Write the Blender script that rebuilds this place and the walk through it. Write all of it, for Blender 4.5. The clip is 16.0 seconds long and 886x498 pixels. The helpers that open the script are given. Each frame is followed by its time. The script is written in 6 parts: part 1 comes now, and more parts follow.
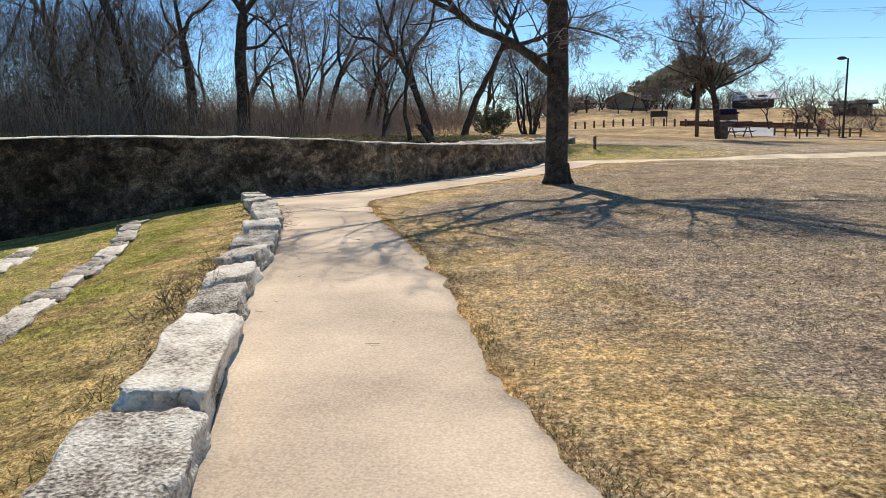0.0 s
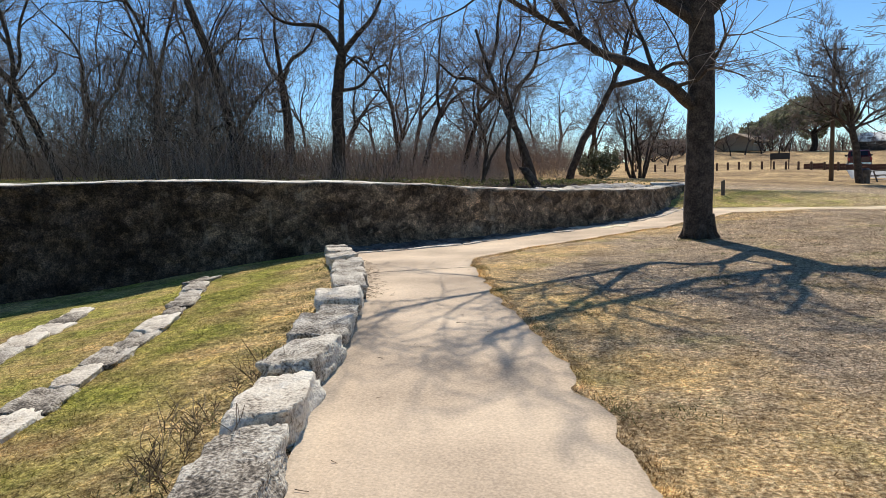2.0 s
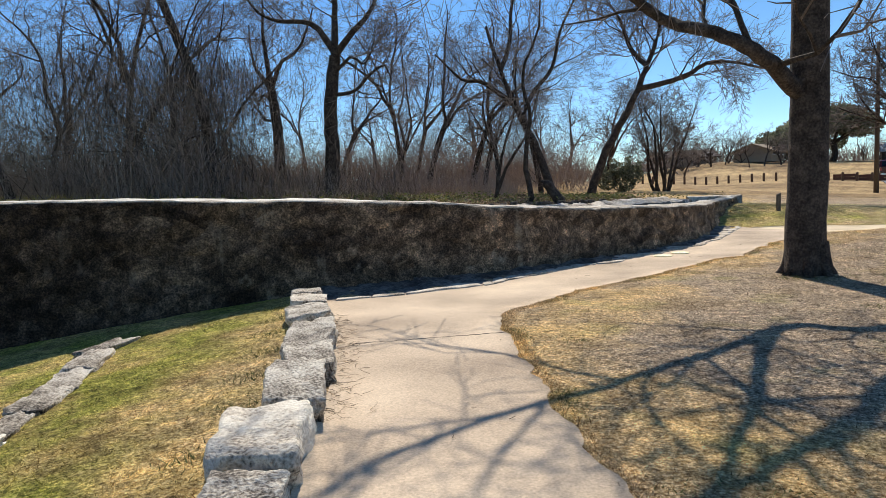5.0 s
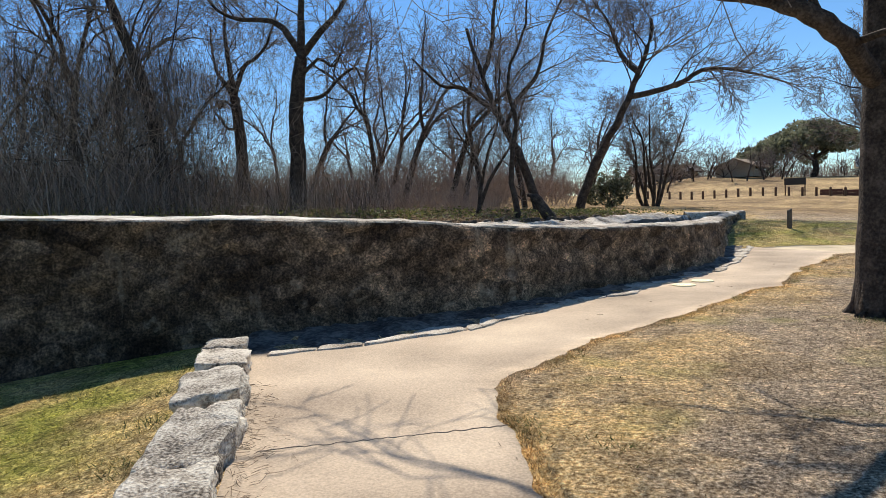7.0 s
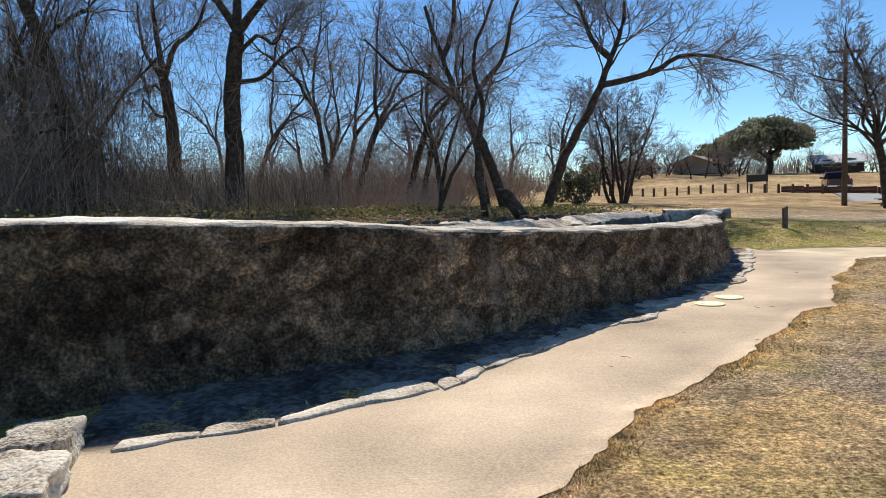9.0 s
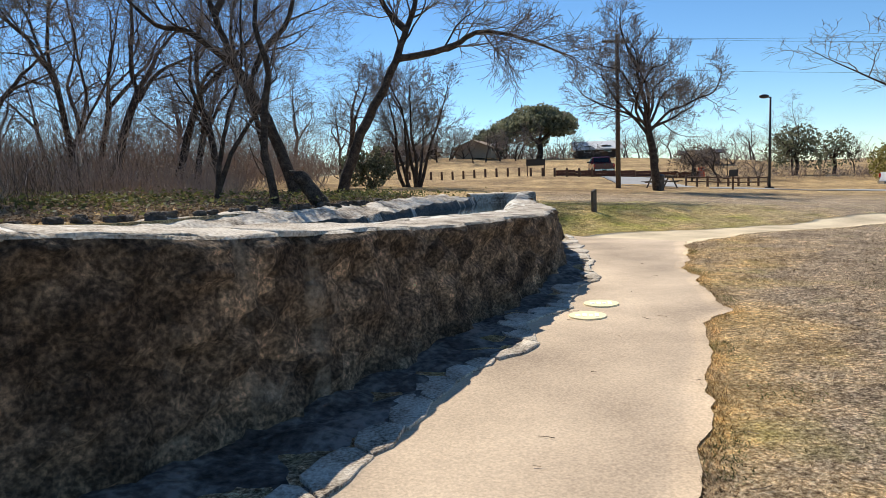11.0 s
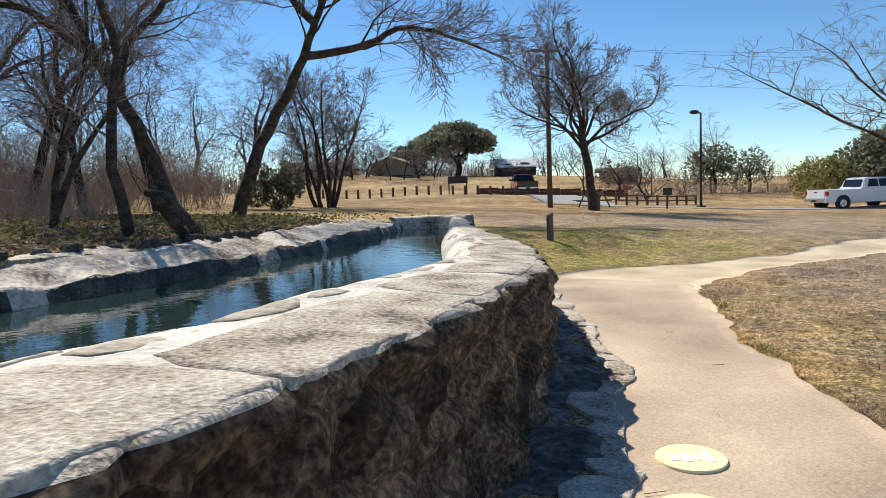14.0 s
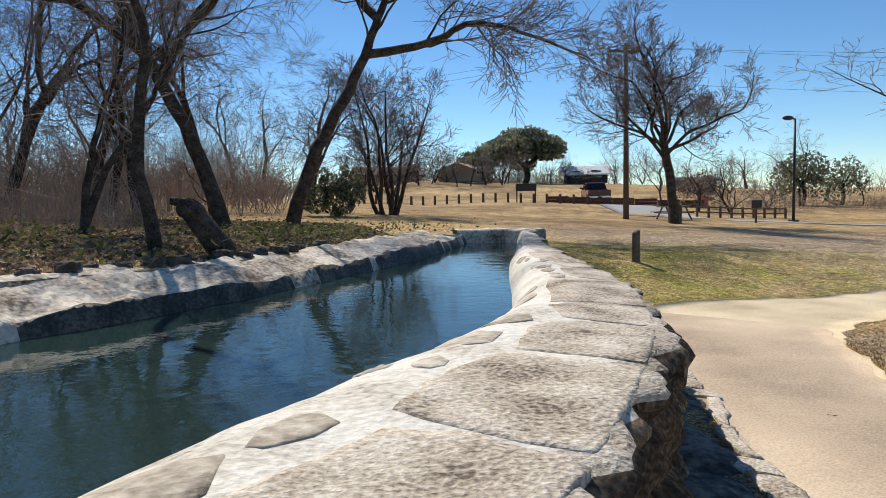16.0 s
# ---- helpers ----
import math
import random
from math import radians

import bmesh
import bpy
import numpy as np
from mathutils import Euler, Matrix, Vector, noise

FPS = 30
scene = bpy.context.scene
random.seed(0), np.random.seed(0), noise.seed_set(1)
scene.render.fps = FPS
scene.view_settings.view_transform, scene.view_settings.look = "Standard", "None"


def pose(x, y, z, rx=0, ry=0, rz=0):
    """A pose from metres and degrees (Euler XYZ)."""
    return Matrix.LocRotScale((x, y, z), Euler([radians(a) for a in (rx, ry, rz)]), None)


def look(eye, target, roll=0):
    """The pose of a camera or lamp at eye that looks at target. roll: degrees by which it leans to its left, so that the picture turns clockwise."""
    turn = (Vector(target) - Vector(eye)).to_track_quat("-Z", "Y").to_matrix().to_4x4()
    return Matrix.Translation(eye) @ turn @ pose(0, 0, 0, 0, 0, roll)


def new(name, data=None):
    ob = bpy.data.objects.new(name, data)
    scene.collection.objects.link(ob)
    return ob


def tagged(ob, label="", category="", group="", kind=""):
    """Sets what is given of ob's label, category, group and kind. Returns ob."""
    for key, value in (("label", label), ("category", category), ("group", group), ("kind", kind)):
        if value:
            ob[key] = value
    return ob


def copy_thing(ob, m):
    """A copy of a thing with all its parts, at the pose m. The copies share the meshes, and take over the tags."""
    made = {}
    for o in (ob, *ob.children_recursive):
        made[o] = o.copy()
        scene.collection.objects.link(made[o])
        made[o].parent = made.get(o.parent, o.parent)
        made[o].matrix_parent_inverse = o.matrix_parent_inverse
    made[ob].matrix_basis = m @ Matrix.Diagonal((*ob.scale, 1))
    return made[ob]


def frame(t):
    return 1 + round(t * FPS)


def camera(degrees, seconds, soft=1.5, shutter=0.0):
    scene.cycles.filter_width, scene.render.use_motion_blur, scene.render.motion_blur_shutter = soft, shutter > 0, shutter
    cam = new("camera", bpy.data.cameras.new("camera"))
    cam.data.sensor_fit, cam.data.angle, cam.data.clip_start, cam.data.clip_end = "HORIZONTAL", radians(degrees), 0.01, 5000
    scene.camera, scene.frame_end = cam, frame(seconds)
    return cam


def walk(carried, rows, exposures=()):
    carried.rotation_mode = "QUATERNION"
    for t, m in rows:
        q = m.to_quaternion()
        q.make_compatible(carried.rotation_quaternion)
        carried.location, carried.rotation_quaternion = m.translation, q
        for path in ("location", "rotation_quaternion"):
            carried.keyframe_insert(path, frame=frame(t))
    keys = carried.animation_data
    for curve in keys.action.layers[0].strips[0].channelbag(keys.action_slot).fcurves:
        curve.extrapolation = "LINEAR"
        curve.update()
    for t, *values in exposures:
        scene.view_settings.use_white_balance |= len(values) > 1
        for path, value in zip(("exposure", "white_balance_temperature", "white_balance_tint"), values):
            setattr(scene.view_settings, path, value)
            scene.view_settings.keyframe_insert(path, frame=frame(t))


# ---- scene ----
cam = camera(66.4, 16.0, 0.6)
METRES, EYE, TILT, LEAN, TURN = 20.3, 1.5, 0.0, 0.0, 4.2
ROWS = [
    (0.0, 0.0, 0.0, 0.0, -0.35, -10.11, 1.94),
    (0.5, -0.0039, 0.03, 0.0014, -0.25, -9.1, 1.51),
    (1.0, -0.0105, 0.0636, 0.0012, 2.4, -7.55, 1.57),
    (1.5, -0.0143, 0.0966, 0.0008, 4.99, -7.03, 1.76),
    (2.0, -0.0218, 0.1278, 0.0006, 7.58, -6.23, 1.95),
    (2.5, -0.0264, 0.1603, -0.0015, 6.87, -5.17, 2.39),
    (3.0, -0.0316, 0.1921, -0.0009, 7.6, -5.14, 2.14),
    (3.5, -0.0379, 0.2258, -0.0, 8.2, -5.22, 2.28),
    (6.0, -0.0572, 0.3779, 0.0023, 7.25, -4.55, 2.74),
    (6.5, -0.0596, 0.4106, 0.0022, 5.5, -4.17, 2.62),
    (7.0, -0.0651, 0.4409, 0.0019, 6.25, -3.88, 2.27),
    (7.5, -0.0689, 0.4751, 0.0007, 5.55, -3.42, 2.6),
    (8.0, -0.0735, 0.5077, 0.0016, 5.9, -3.14, 2.17),
    (10.3, -0.0871, 0.6615, 0.001, -5.15, -6.35, 2.38),
    (10.5, -0.0879, 0.6752, 0.001, -6.5, -6.44, 2.38),
    (11.0, -0.0883, 0.7099, 0.0006, -15.62, -6.33, 2.3),
    (11.5, -0.0838, 0.7446, 0.0002, -18.82, -6.71, 1.91),
    (12.0, -0.08, 0.7789, -0.0001, -19.86, -6.64, 1.88),
    (12.5, -0.0721, 0.8136, 0.0015, -20.4, -6.44, 2.0),
    (13.0, -0.0648, 0.8422, 0.0028, -20.49, -6.37, 2.07),
    (13.5, -0.0556, 0.8712, 0.0037, -22.18, -5.92, 2.27),
    (14.0, -0.0394, 0.8972, 0.0034, -22.71, -5.15, 2.28),
    (14.5, -0.0306, 0.9194, 0.0044, -22.69, -5.02, 1.78),
    (15.0, -0.0233, 0.9425, 0.007, -22.83, -4.18, 1.85),
    (15.5, -0.0130, 0.9623, 0.007, -22.17, -4.2, 1.56),
    (16.0, -0.0070, 0.9798, 0.0078, -17.07, -4.47, 1.35),
]
walk(cam, [(t, pose(0, 0, EYE, TILT, LEAN, TURN) @ pose(METRES * x, METRES * y, METRES * z, 90 + pitch, roll, yaw)) for t, x, y, z, yaw, pitch, roll in ROWS], ((0.0, 0.0), (13.5, 0.0), (16.0, -0.13)))

# ---- light ----
SUN_AZ, SUN_EL = radians(-12.5), radians(46)
world = bpy.data.worlds.new("sky_world")
scene.world = world
world.use_nodes = True
wn, wl = world.node_tree.nodes, world.node_tree.links
wn.clear()
sky = wn.new("ShaderNodeTexSky")
sky.sky_type = 'NISHITA'
sky.sun_disc = False
sky.sun_elevation, sky.sun_rotation = SUN_EL, SUN_AZ
sky.altitude, sky.air_density, sky.dust_density, sky.ozone_density = 300, 0.8, 0.0, 2.2
bg = wn.new("ShaderNodeBackground")
bg.inputs["Strength"].default_value = 0.125
wo = wn.new("ShaderNodeOutputWorld")
hs = wn.new("ShaderNodeHueSaturation")
hs.inputs["Saturation"].default_value = 1.14
tint = wn.new("ShaderNodeMix")
tint.data_type, tint.blend_type = 'RGBA', 'MULTIPLY'
tint.inputs[0].default_value = 1.0
tint.inputs[7].default_value = (0.88, 1.02, 1.07, 1)
wl.new(sky.outputs[0], hs.inputs["Color"])
wl.new(hs.outputs[0], tint.inputs[6])
wl.new(tint.outputs[2], bg.inputs[0])
wl.new(bg.outputs[0], wo.inputs[0])
sun = new("sun", bpy.data.lights.new("sun", "SUN"))
sun.data.energy, sun.data.angle, sun.data.color = 5.2, radians(0.53), (1.0, 0.94, 0.83)
to_sun = Vector((math.sin(SUN_AZ) * math.cos(SUN_EL), math.cos(SUN_AZ) * math.cos(SUN_EL), math.sin(SUN_EL)))
sun.matrix_world = look((0, 0, 40), Vector((0, 0, 40)) - to_sun)


# ---- materials ----
def see_through(m, colour, amount):
    """Let thin leaves and blades pass light."""
    n, l = m.node_tree.nodes, m.node_tree.links
    tr = n.new("ShaderNodeBsdfTranslucent")
    l.new(colour, tr.inputs["Color"])
    ms = n.new("ShaderNodeMixShader")
    ms.inputs[0].default_value = amount
    l.new(n["Principled BSDF"].outputs[0], ms.inputs[1])
    l.new(tr.outputs[0], ms.inputs[2])
    l.new(ms.outputs[0], n["Material Output"].inputs["Surface"])


def mat(name, ramp, scale=4.0, rough=0.9, bump=0.3, fine=40.0, fine_mix=0.35, detail=6.0, metal=0.0, per_object=0.0, bump_dist=0.02, per_island=0.0, spec=0.3, transl=0.0):
    """A two-scale mottled material: ramp is a list of (position, colour)."""
    m = bpy.data.materials.new(name)
    m.use_nodes = True
    n, l = m.node_tree.nodes, m.node_tree.links
    b = n["Principled BSDF"]
    tc = n.new("ShaderNodeTexCoord")
    n1 = n.new("ShaderNodeTexNoise")
    n1.inputs["Scale"].default_value, n1.inputs["Detail"].default_value = scale, detail
    n2 = n.new("ShaderNodeTexNoise")
    n2.inputs["Scale"].default_value, n2.inputs["Detail"].default_value = fine, 4.0
    l.new(tc.outputs["Object"], n1.inputs["Vector"])
    l.new(tc.outputs["Object"], n2.inputs["Vector"])
    mx = n.new("ShaderNodeMix")
    mx.data_type = 'FLOAT'
    mx.inputs[0].default_value = fine_mix
    l.new(n1.outputs["Fac"], mx.inputs[2])
    l.new(n2.outputs["Fac"], mx.inputs[3])
    out = mx.outputs[0]
    if per_object or per_island:
        add = n.new("ShaderNodeMath")
        add.operation = 'MULTIPLY_ADD'
        if per_object:
            src = n.new("ShaderNodeObjectInfo").outputs["Random"]
        else:
            src = n.new("ShaderNodeNewGeometry").outputs["Random Per Island"]
        l.new(src, add.inputs[0])
        add.inputs[1].default_value = per_object or per_island
        sub = n.new("ShaderNodeMath")
        sub.operation = 'SUBTRACT'
        sub.inputs[1].default_value = (per_object or per_island) / 2
        l.new(out, add.inputs[2])
        l.new(add.outputs[0], sub.inputs[0])
        out = sub.outputs[0]
    cr = n.new("ShaderNodeValToRGB")
    el = cr.color_ramp.elements
    while len(el) < len(ramp):
        el.new(0.5)
    for e, (p, c) in zip(el, ramp):
        e.position, e.color = p, (*c, 1)
    l.new(out, cr.inputs[0])
    l.new(cr.outputs[0], b.inputs["Base Color"])
    b.inputs["Roughness"].default_value = rough
    b.inputs["Metallic"].default_value = metal
    b.inputs["Specular IOR Level"].default_value = spec
    if transl:
        see_through(m, cr.outputs[0], transl)
    if bump:
        bp = n.new("ShaderNodeBump")
        bp.inputs["Strength"].default_value, bp.inputs["Distance"].default_value = bump, bump_dist
        l.new(out, bp.inputs["Height"])
        l.new(bp.outputs[0], b.inputs["Normal"])
    return m


def grass_ground(name, blade_only=False):
    """Dormant lawn: straw and grey thatch with green patches, in world metres."""
    m = bpy.data.materials.new(name)
    m.use_nodes = True
    n, l = m.node_tree.nodes, m.node_tree.links
    b = n["Principled BSDF"]
    geo = n.new("ShaderNodeNewGeometry")

    def nz(scale, detail=4.0, rough=0.55):
        t = n.new("ShaderNodeTexNoise")
        t.inputs["Scale"].default_value, t.inputs["Detail"].default_value, t.inputs["Roughness"].default_value = scale, detail, rough
        l.new(geo.outputs["Position"], t.inputs["Vector"])
        return t.outputs["Fac"]

    def ramp(src, stops):
        cr = n.new("ShaderNodeValToRGB")
        while len(cr.color_ramp.elements) < len(stops):
            cr.color_ramp.elements.new(0.5)
        for e, (p, c) in zip(cr.color_ramp.elements, stops):
            e.position, e.color = p, (*c, 1)
        l.new(src, cr.inputs[0])
        return cr.outputs[0]

    def mix(f, a, c):
        x = n.new("ShaderNodeMix")
        x.data_type = 'RGBA'
        if isinstance(f, float):
            x.inputs[0].default_value = f
        else:
            l.new(f, x.inputs[0])
        l.new(a, x.inputs[6])
        l.new(c, x.inputs[7])
        return x.outputs[2]

    fine = nz(32, 5.0, 0.8)
    if blade_only:
        spread = n.new("ShaderNodeMapRange")
        spread.inputs["To Min"].default_value, spread.inputs["To Max"].default_value = 0.36, 0.66
        l.new(geo.outputs["Random Per Island"], spread.inputs["Value"])
        fine = spread.outputs[0]
    straw = ramp(fine, [(0.39, (0.22, 0.12, 0.042)), (0.5, (0.62, 0.41, 0.175)), (0.61, (0.93, 0.72, 0.40))])
    grey = ramp(fine, [(0.40, (0.11, 0.075, 0.05)), (0.5, (0.36, 0.265, 0.18)), (0.60, (0.77, 0.63, 0.47))])
    green = ramp(fine, [(0.39, (0.08, 0.09, 0.014)), (0.5, (0.28, 0.285, 0.05)), (0.61, (0.60, 0.53, 0.15))])
    f1 = ramp(nz(0.55, 5.0), [(0.42, (0, 0, 0)), (0.62, (1, 1, 1))])
    f2 = ramp(nz(0.9, 6.0, 0.6), [(0.56, (0, 0, 0)), (0.72, (1, 1, 1))])
    # the lawn is greener left of the path and by the channel
    sep = n.new("ShaderNodeSeparateXYZ")
    l.new(geo.outputs["Position"], sep.inputs[0])

    def expr(op, a, c):
        x = n.new("ShaderNodeMath")
        x.operation = op
        for i, v in enumerate((a, c)):
            if isinstance(v, (int, float)):
                x.inputs[i].default_value = v
            else:
                l.new(v, x.inputs[i])
        return x.outputs[0]

    left = expr('SUBTRACT', expr('MULTIPLY', sep.outputs[0], -0.55), expr('MULTIPLY', sep.outputs[1], 0.145))
    lf = n.new("ShaderNodeClamp")
    l.new(expr('SUBTRACT', left, 0.45), lf.inputs[0])
    dy = expr('SUBTRACT', sep.outputs[1], 31.5)
    dx = expr('SUBTRACT', sep.outputs[0], 3.0)
    dist = expr('ADD', expr('MULTIPLY', dx, expr('MULTIPLY', dx, 0.012)), expr('MULTIPLY', dy, expr('MULTIPLY', dy, 0.04)))
    rf = n.new("ShaderNodeClamp")
    l.new(expr('SUBTRACT', 1.0, dist), rf.inputs[0])
    boost = expr('MAXIMUM', lf.outputs[0], expr('MULTIPLY', rf.outputs[0], 0.75))
    far_fade = n.new("ShaderNodeClamp")
    l.new(expr('MULTIPLY', expr('SUBTRACT', sep.outputs[1], 36.0), 0.1), far_fade.inputs[0])
    gfac = n.new("ShaderNodeClamp")
    g2 = ramp(nz(0.9, 6.0, 0.6), [(0.30, (0, 0, 0)), (0.56, (1, 1, 1))])
    l.new(expr('ADD', expr('MULTIPLY', f2, 0.45), expr('MULTIPLY', expr('MULTIPLY', boost, g2), 0.95)), gfac.inputs[0])
    gr = n.new("ShaderNodeMath")
    gr.operation = 'SUBTRACT'
    gr.inputs[0].default_value = 1.0
    l.new(boost, gr.inputs[1])
    # straw close to the path, grey thatch further out
    er = ramp(expr('DIVIDE', expr('ADD', sep.outputs[1], 3.0), 35.0), [(0.0, (0.55,) * 3), (0.17, (0.54,) * 3), (0.37, (0.365,) * 3), (0.49, (0.235,) * 3), (0.57, (0.35,) * 3), (0.66, (0.56,) * 3), (0.84, (0.95,) * 3)])
    away = n.new("ShaderNodeClamp")
    l.new(expr('MULTIPLY', expr('SUBTRACT', expr('SUBTRACT', sep.outputs[0], expr('SUBTRACT', expr('MULTIPLY', er, 10.0), 5.0)), 0.7), 0.7), away.inputs[0])
    thatch = n.new("ShaderNodeClamp")
    l.new(expr('ADD', expr('MULTIPLY', away.outputs[0], 0.85), expr('MULTIPLY', f1, 0.75)), thatch.inputs[0])
    col = mix(expr('MULTIPLY', thatch.outputs[0], gr.outputs[0]), straw, grey)
    col = mix(gfac.outputs[0], col, green)
    tan = ramp(nz(0.16, 9.0, 0.7), [(0.38, (0.20, 0.125, 0.058)), (0.5, (0.38, 0.255, 0.122)), (0.62, (0.55, 0.39, 0.19))])
    col = mix(expr('MULTIPLY', far_fade.outputs[0], 0.85), col, tan)
    # clumps of denser and thinner turf
    clump = ramp(nz(9.0, 9.0, 0.8), [(0.37, (0.34, 0.32, 0.30)), (0.5, (0.95, 0.95, 0.95)), (0.62, (1.5, 1.46, 1.38))])
    cm = n.new("ShaderNodeMix")
    cm.data_type, cm.blend_type = 'RGBA', 'MULTIPLY'
    cm.inputs[0].default_value = 1.0
    l.new(col, cm.inputs[6])
    l.new(clump, cm.inputs[7])
    field = ramp(nz(1.3, 11.0, 0.78), [(0.38, (0.66, 0.63, 0.58)), (0.5, (1.08, 1.07, 1.04)), (0.60, (1.36, 1.32, 1.22))])
    cf = n.new("ShaderNodeMix")
    cf.data_type, cf.blend_type = 'RGBA', 'MULTIPLY'
    cf.inputs[0].default_value = 1.0
    l.new(cm.outputs[2], cf.inputs[6])
    l.new(field, cf.inputs[7])
    col = cf.outputs[2]
    l.new(col, b.inputs["Base Color"])
    b.inputs["Roughness"].default_value = 0.95
    b.inputs["Specular IOR Level"].default_value = 0.15
    if blade_only:
        see_through(m, col, 0.5)
    else:
        bp = n.new("ShaderNodeBump")
        bp.inputs["Strength"].default_value, bp.inputs["Distance"].default_value = 0.9, 0.04
        l.new(fine, bp.inputs["Height"])
        l.new(bp.outputs[0], b.inputs["Normal"])
    return m


LAWN = grass_ground("dormant_lawn")
BLADES = grass_ground("grass_blades", True)
PATH = mat("sandy_concrete", [(0.34, (0.33, 0.247, 0.174)), (0.45, (0.50, 0.382, 0.268)), (0.54, (0.635, 0.487, 0.342)), (0.66, (0.82, 0.65, 0.457))], 0.6, 0.92, 0.9, 60, 0.36, 14, bump_dist=0.012)
SAND = mat("trodden_pale_sand", [(0.34, (0.42, 0.33, 0.21)), (0.46, (0.62, 0.49, 0.32)), (0.56, (0.75, 0.605, 0.40)), (0.66, (0.88, 0.73, 0.50))], 0.9, 0.92, 0.8, 50, 0.36, 14, bump_dist=0.012)
STONE = mat("weathered_limestone", [(0.36, (0.035, 0.028, 0.021)), (0.43, (0.17, 0.138, 0.105)), (0.50, (0.43, 0.37, 0.295)), (0.60, (0.74, 0.67, 0.56))], 3.2, 0.92, 1.0, 44, 0.46, 13, per_object=0.08, bump_dist=0.06)
STONE_PALE = mat("pale_limestone", [(0.33, (0.05, 0.04, 0.03)), (0.39, (0.34, 0.28, 0.215)), (0.47, (0.64, 0.555, 0.445)), (0.59, (0.84, 0.765, 0.64))], 2.6, 0.92, 1.0, 40, 0.40, 13, per_object=0.05, bump_dist=0.05)
def masonry(name):
    """Rubble wall darkened for face shade: stained stones, sunken joints, pale lime patches, pits."""
    m = bpy.data.materials.new(name)
    m.use_nodes = True
    n, l = m.node_tree.nodes, m.node_tree.links
    b = n["Principled BSDF"]
    tc = n.new("ShaderNodeTexCoord")

    def nz(scale, detail, rough, dist=0.0):
        t = n.new("ShaderNodeTexNoise")
        t.inputs["Scale"].default_value, t.inputs["Detail"].default_value = scale, detail
        t.inputs["Roughness"].default_value, t.inputs["Distortion"].default_value = rough, dist
        l.new(tc.outputs["Object"], t.inputs["Vector"])
        return t

    def ramp(src, stops):
        cr = n.new("ShaderNodeValToRGB")
        while len(cr.color_ramp.elements) < len(stops):
            cr.color_ramp.elements.new(0.5)
        for e, (p, c) in zip(cr.color_ramp.elements, stops):
            e.position, e.color = p, (*c, 1)
        l.new(src, cr.inputs[0])
        return cr.outputs[0]

    def blend(kind, f, a, c):
        x = n.new("ShaderNodeMix")
        x.data_type, x.blend_type = 'RGBA', kind
        if isinstance(f, float):
            x.inputs[0].default_value = f
        else:
            l.new(f, x.inputs[0])
        l.new(a, x.inputs[6])
        l.new(c, x.inputs[7])
        return x.outputs[2]

    warp = n.new("ShaderNodeMix")
    warp.data_type = 'VECTOR'
    warp.inputs[0].default_value = 0.07
    l.new(tc.outputs["Object"], warp.inputs[4])
    l.new(nz(3.0, 4.0, 0.6).outputs["Color"], warp.inputs[5])
    mp = n.new("ShaderNodeMapping")
    mp.inputs["Scale"].default_value = (3.0, 3.0, 5.0)
    l.new(warp.outputs[1], mp.inputs["Vector"])
    cell = n.new("ShaderNodeTexVoronoi")
    cell.feature = 'DISTANCE_TO_EDGE'
    cell.inputs["Scale"].default_value = 1.0
    l.new(mp.outputs[0], cell.inputs["Vector"])
    tone = n.new("ShaderNodeTexVoronoi")
    tone.inputs["Scale"].default_value = 1.0
    l.new(mp.outputs[0], tone.inputs["Vector"])
    tone_v = n.new("ShaderNodeSeparateColor")
    l.new(tone.outputs["Color"], tone_v.inputs[0])
    # stone tones kept dark so they carry the shade on the outer face
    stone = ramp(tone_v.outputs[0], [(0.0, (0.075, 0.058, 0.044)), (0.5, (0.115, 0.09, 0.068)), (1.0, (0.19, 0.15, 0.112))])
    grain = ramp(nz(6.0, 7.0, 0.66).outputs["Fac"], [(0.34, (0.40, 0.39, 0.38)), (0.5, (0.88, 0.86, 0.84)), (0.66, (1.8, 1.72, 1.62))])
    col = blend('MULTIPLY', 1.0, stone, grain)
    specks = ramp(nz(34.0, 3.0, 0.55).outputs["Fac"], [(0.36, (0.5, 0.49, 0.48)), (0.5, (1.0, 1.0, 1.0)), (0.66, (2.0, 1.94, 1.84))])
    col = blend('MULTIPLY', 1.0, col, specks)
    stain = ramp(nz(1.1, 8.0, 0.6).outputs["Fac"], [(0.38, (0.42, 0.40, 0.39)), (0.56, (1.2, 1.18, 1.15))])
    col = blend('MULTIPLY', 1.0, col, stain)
    lime = ramp(nz(2.3, 9.0, 0.66).outputs["Fac"], [(0.60, (0, 0, 0)), (0.70, (0.75, 0.75, 0.75))])
    pale = ramp(nz(20.0, 6.0, 0.7).outputs["Fac"], [(0.4, (0.16, 0.13, 0.10)), (0.6, (0.44, 0.37, 0.28))])
    col = blend('MIX', lime, col, pale)
    # lime that has run down the face
    flow = n.new("ShaderNodeMapping")
    flow.inputs["Scale"].default_value = (3.6, 3.6, 0.75)
    l.new(warp.outputs[1], flow.inputs["Vector"])
    run = n.new("ShaderNodeTexNoise")
    run.inputs["Scale"].default_value, run.inputs["Detail"].default_value, run.inputs["Roughness"].default_value = 1.0, 5.0, 0.55
    l.new(flow.outputs[0], run.inputs["Vector"])
    col = blend('MIX', ramp(run.outputs["Fac"], [(0.62, (0, 0, 0)), (0.72, (0.55, 0.55, 0.55))]), col, pale)
    # darker over the far stretch, paler where the path comes close
    sx = n.new("ShaderNodeSeparateXYZ")
    l.new(tc.outputs["Object"], sx.inputs[0])
    ad = n.new("ShaderNodeMath")
    ad.operation = 'MULTIPLY_ADD'
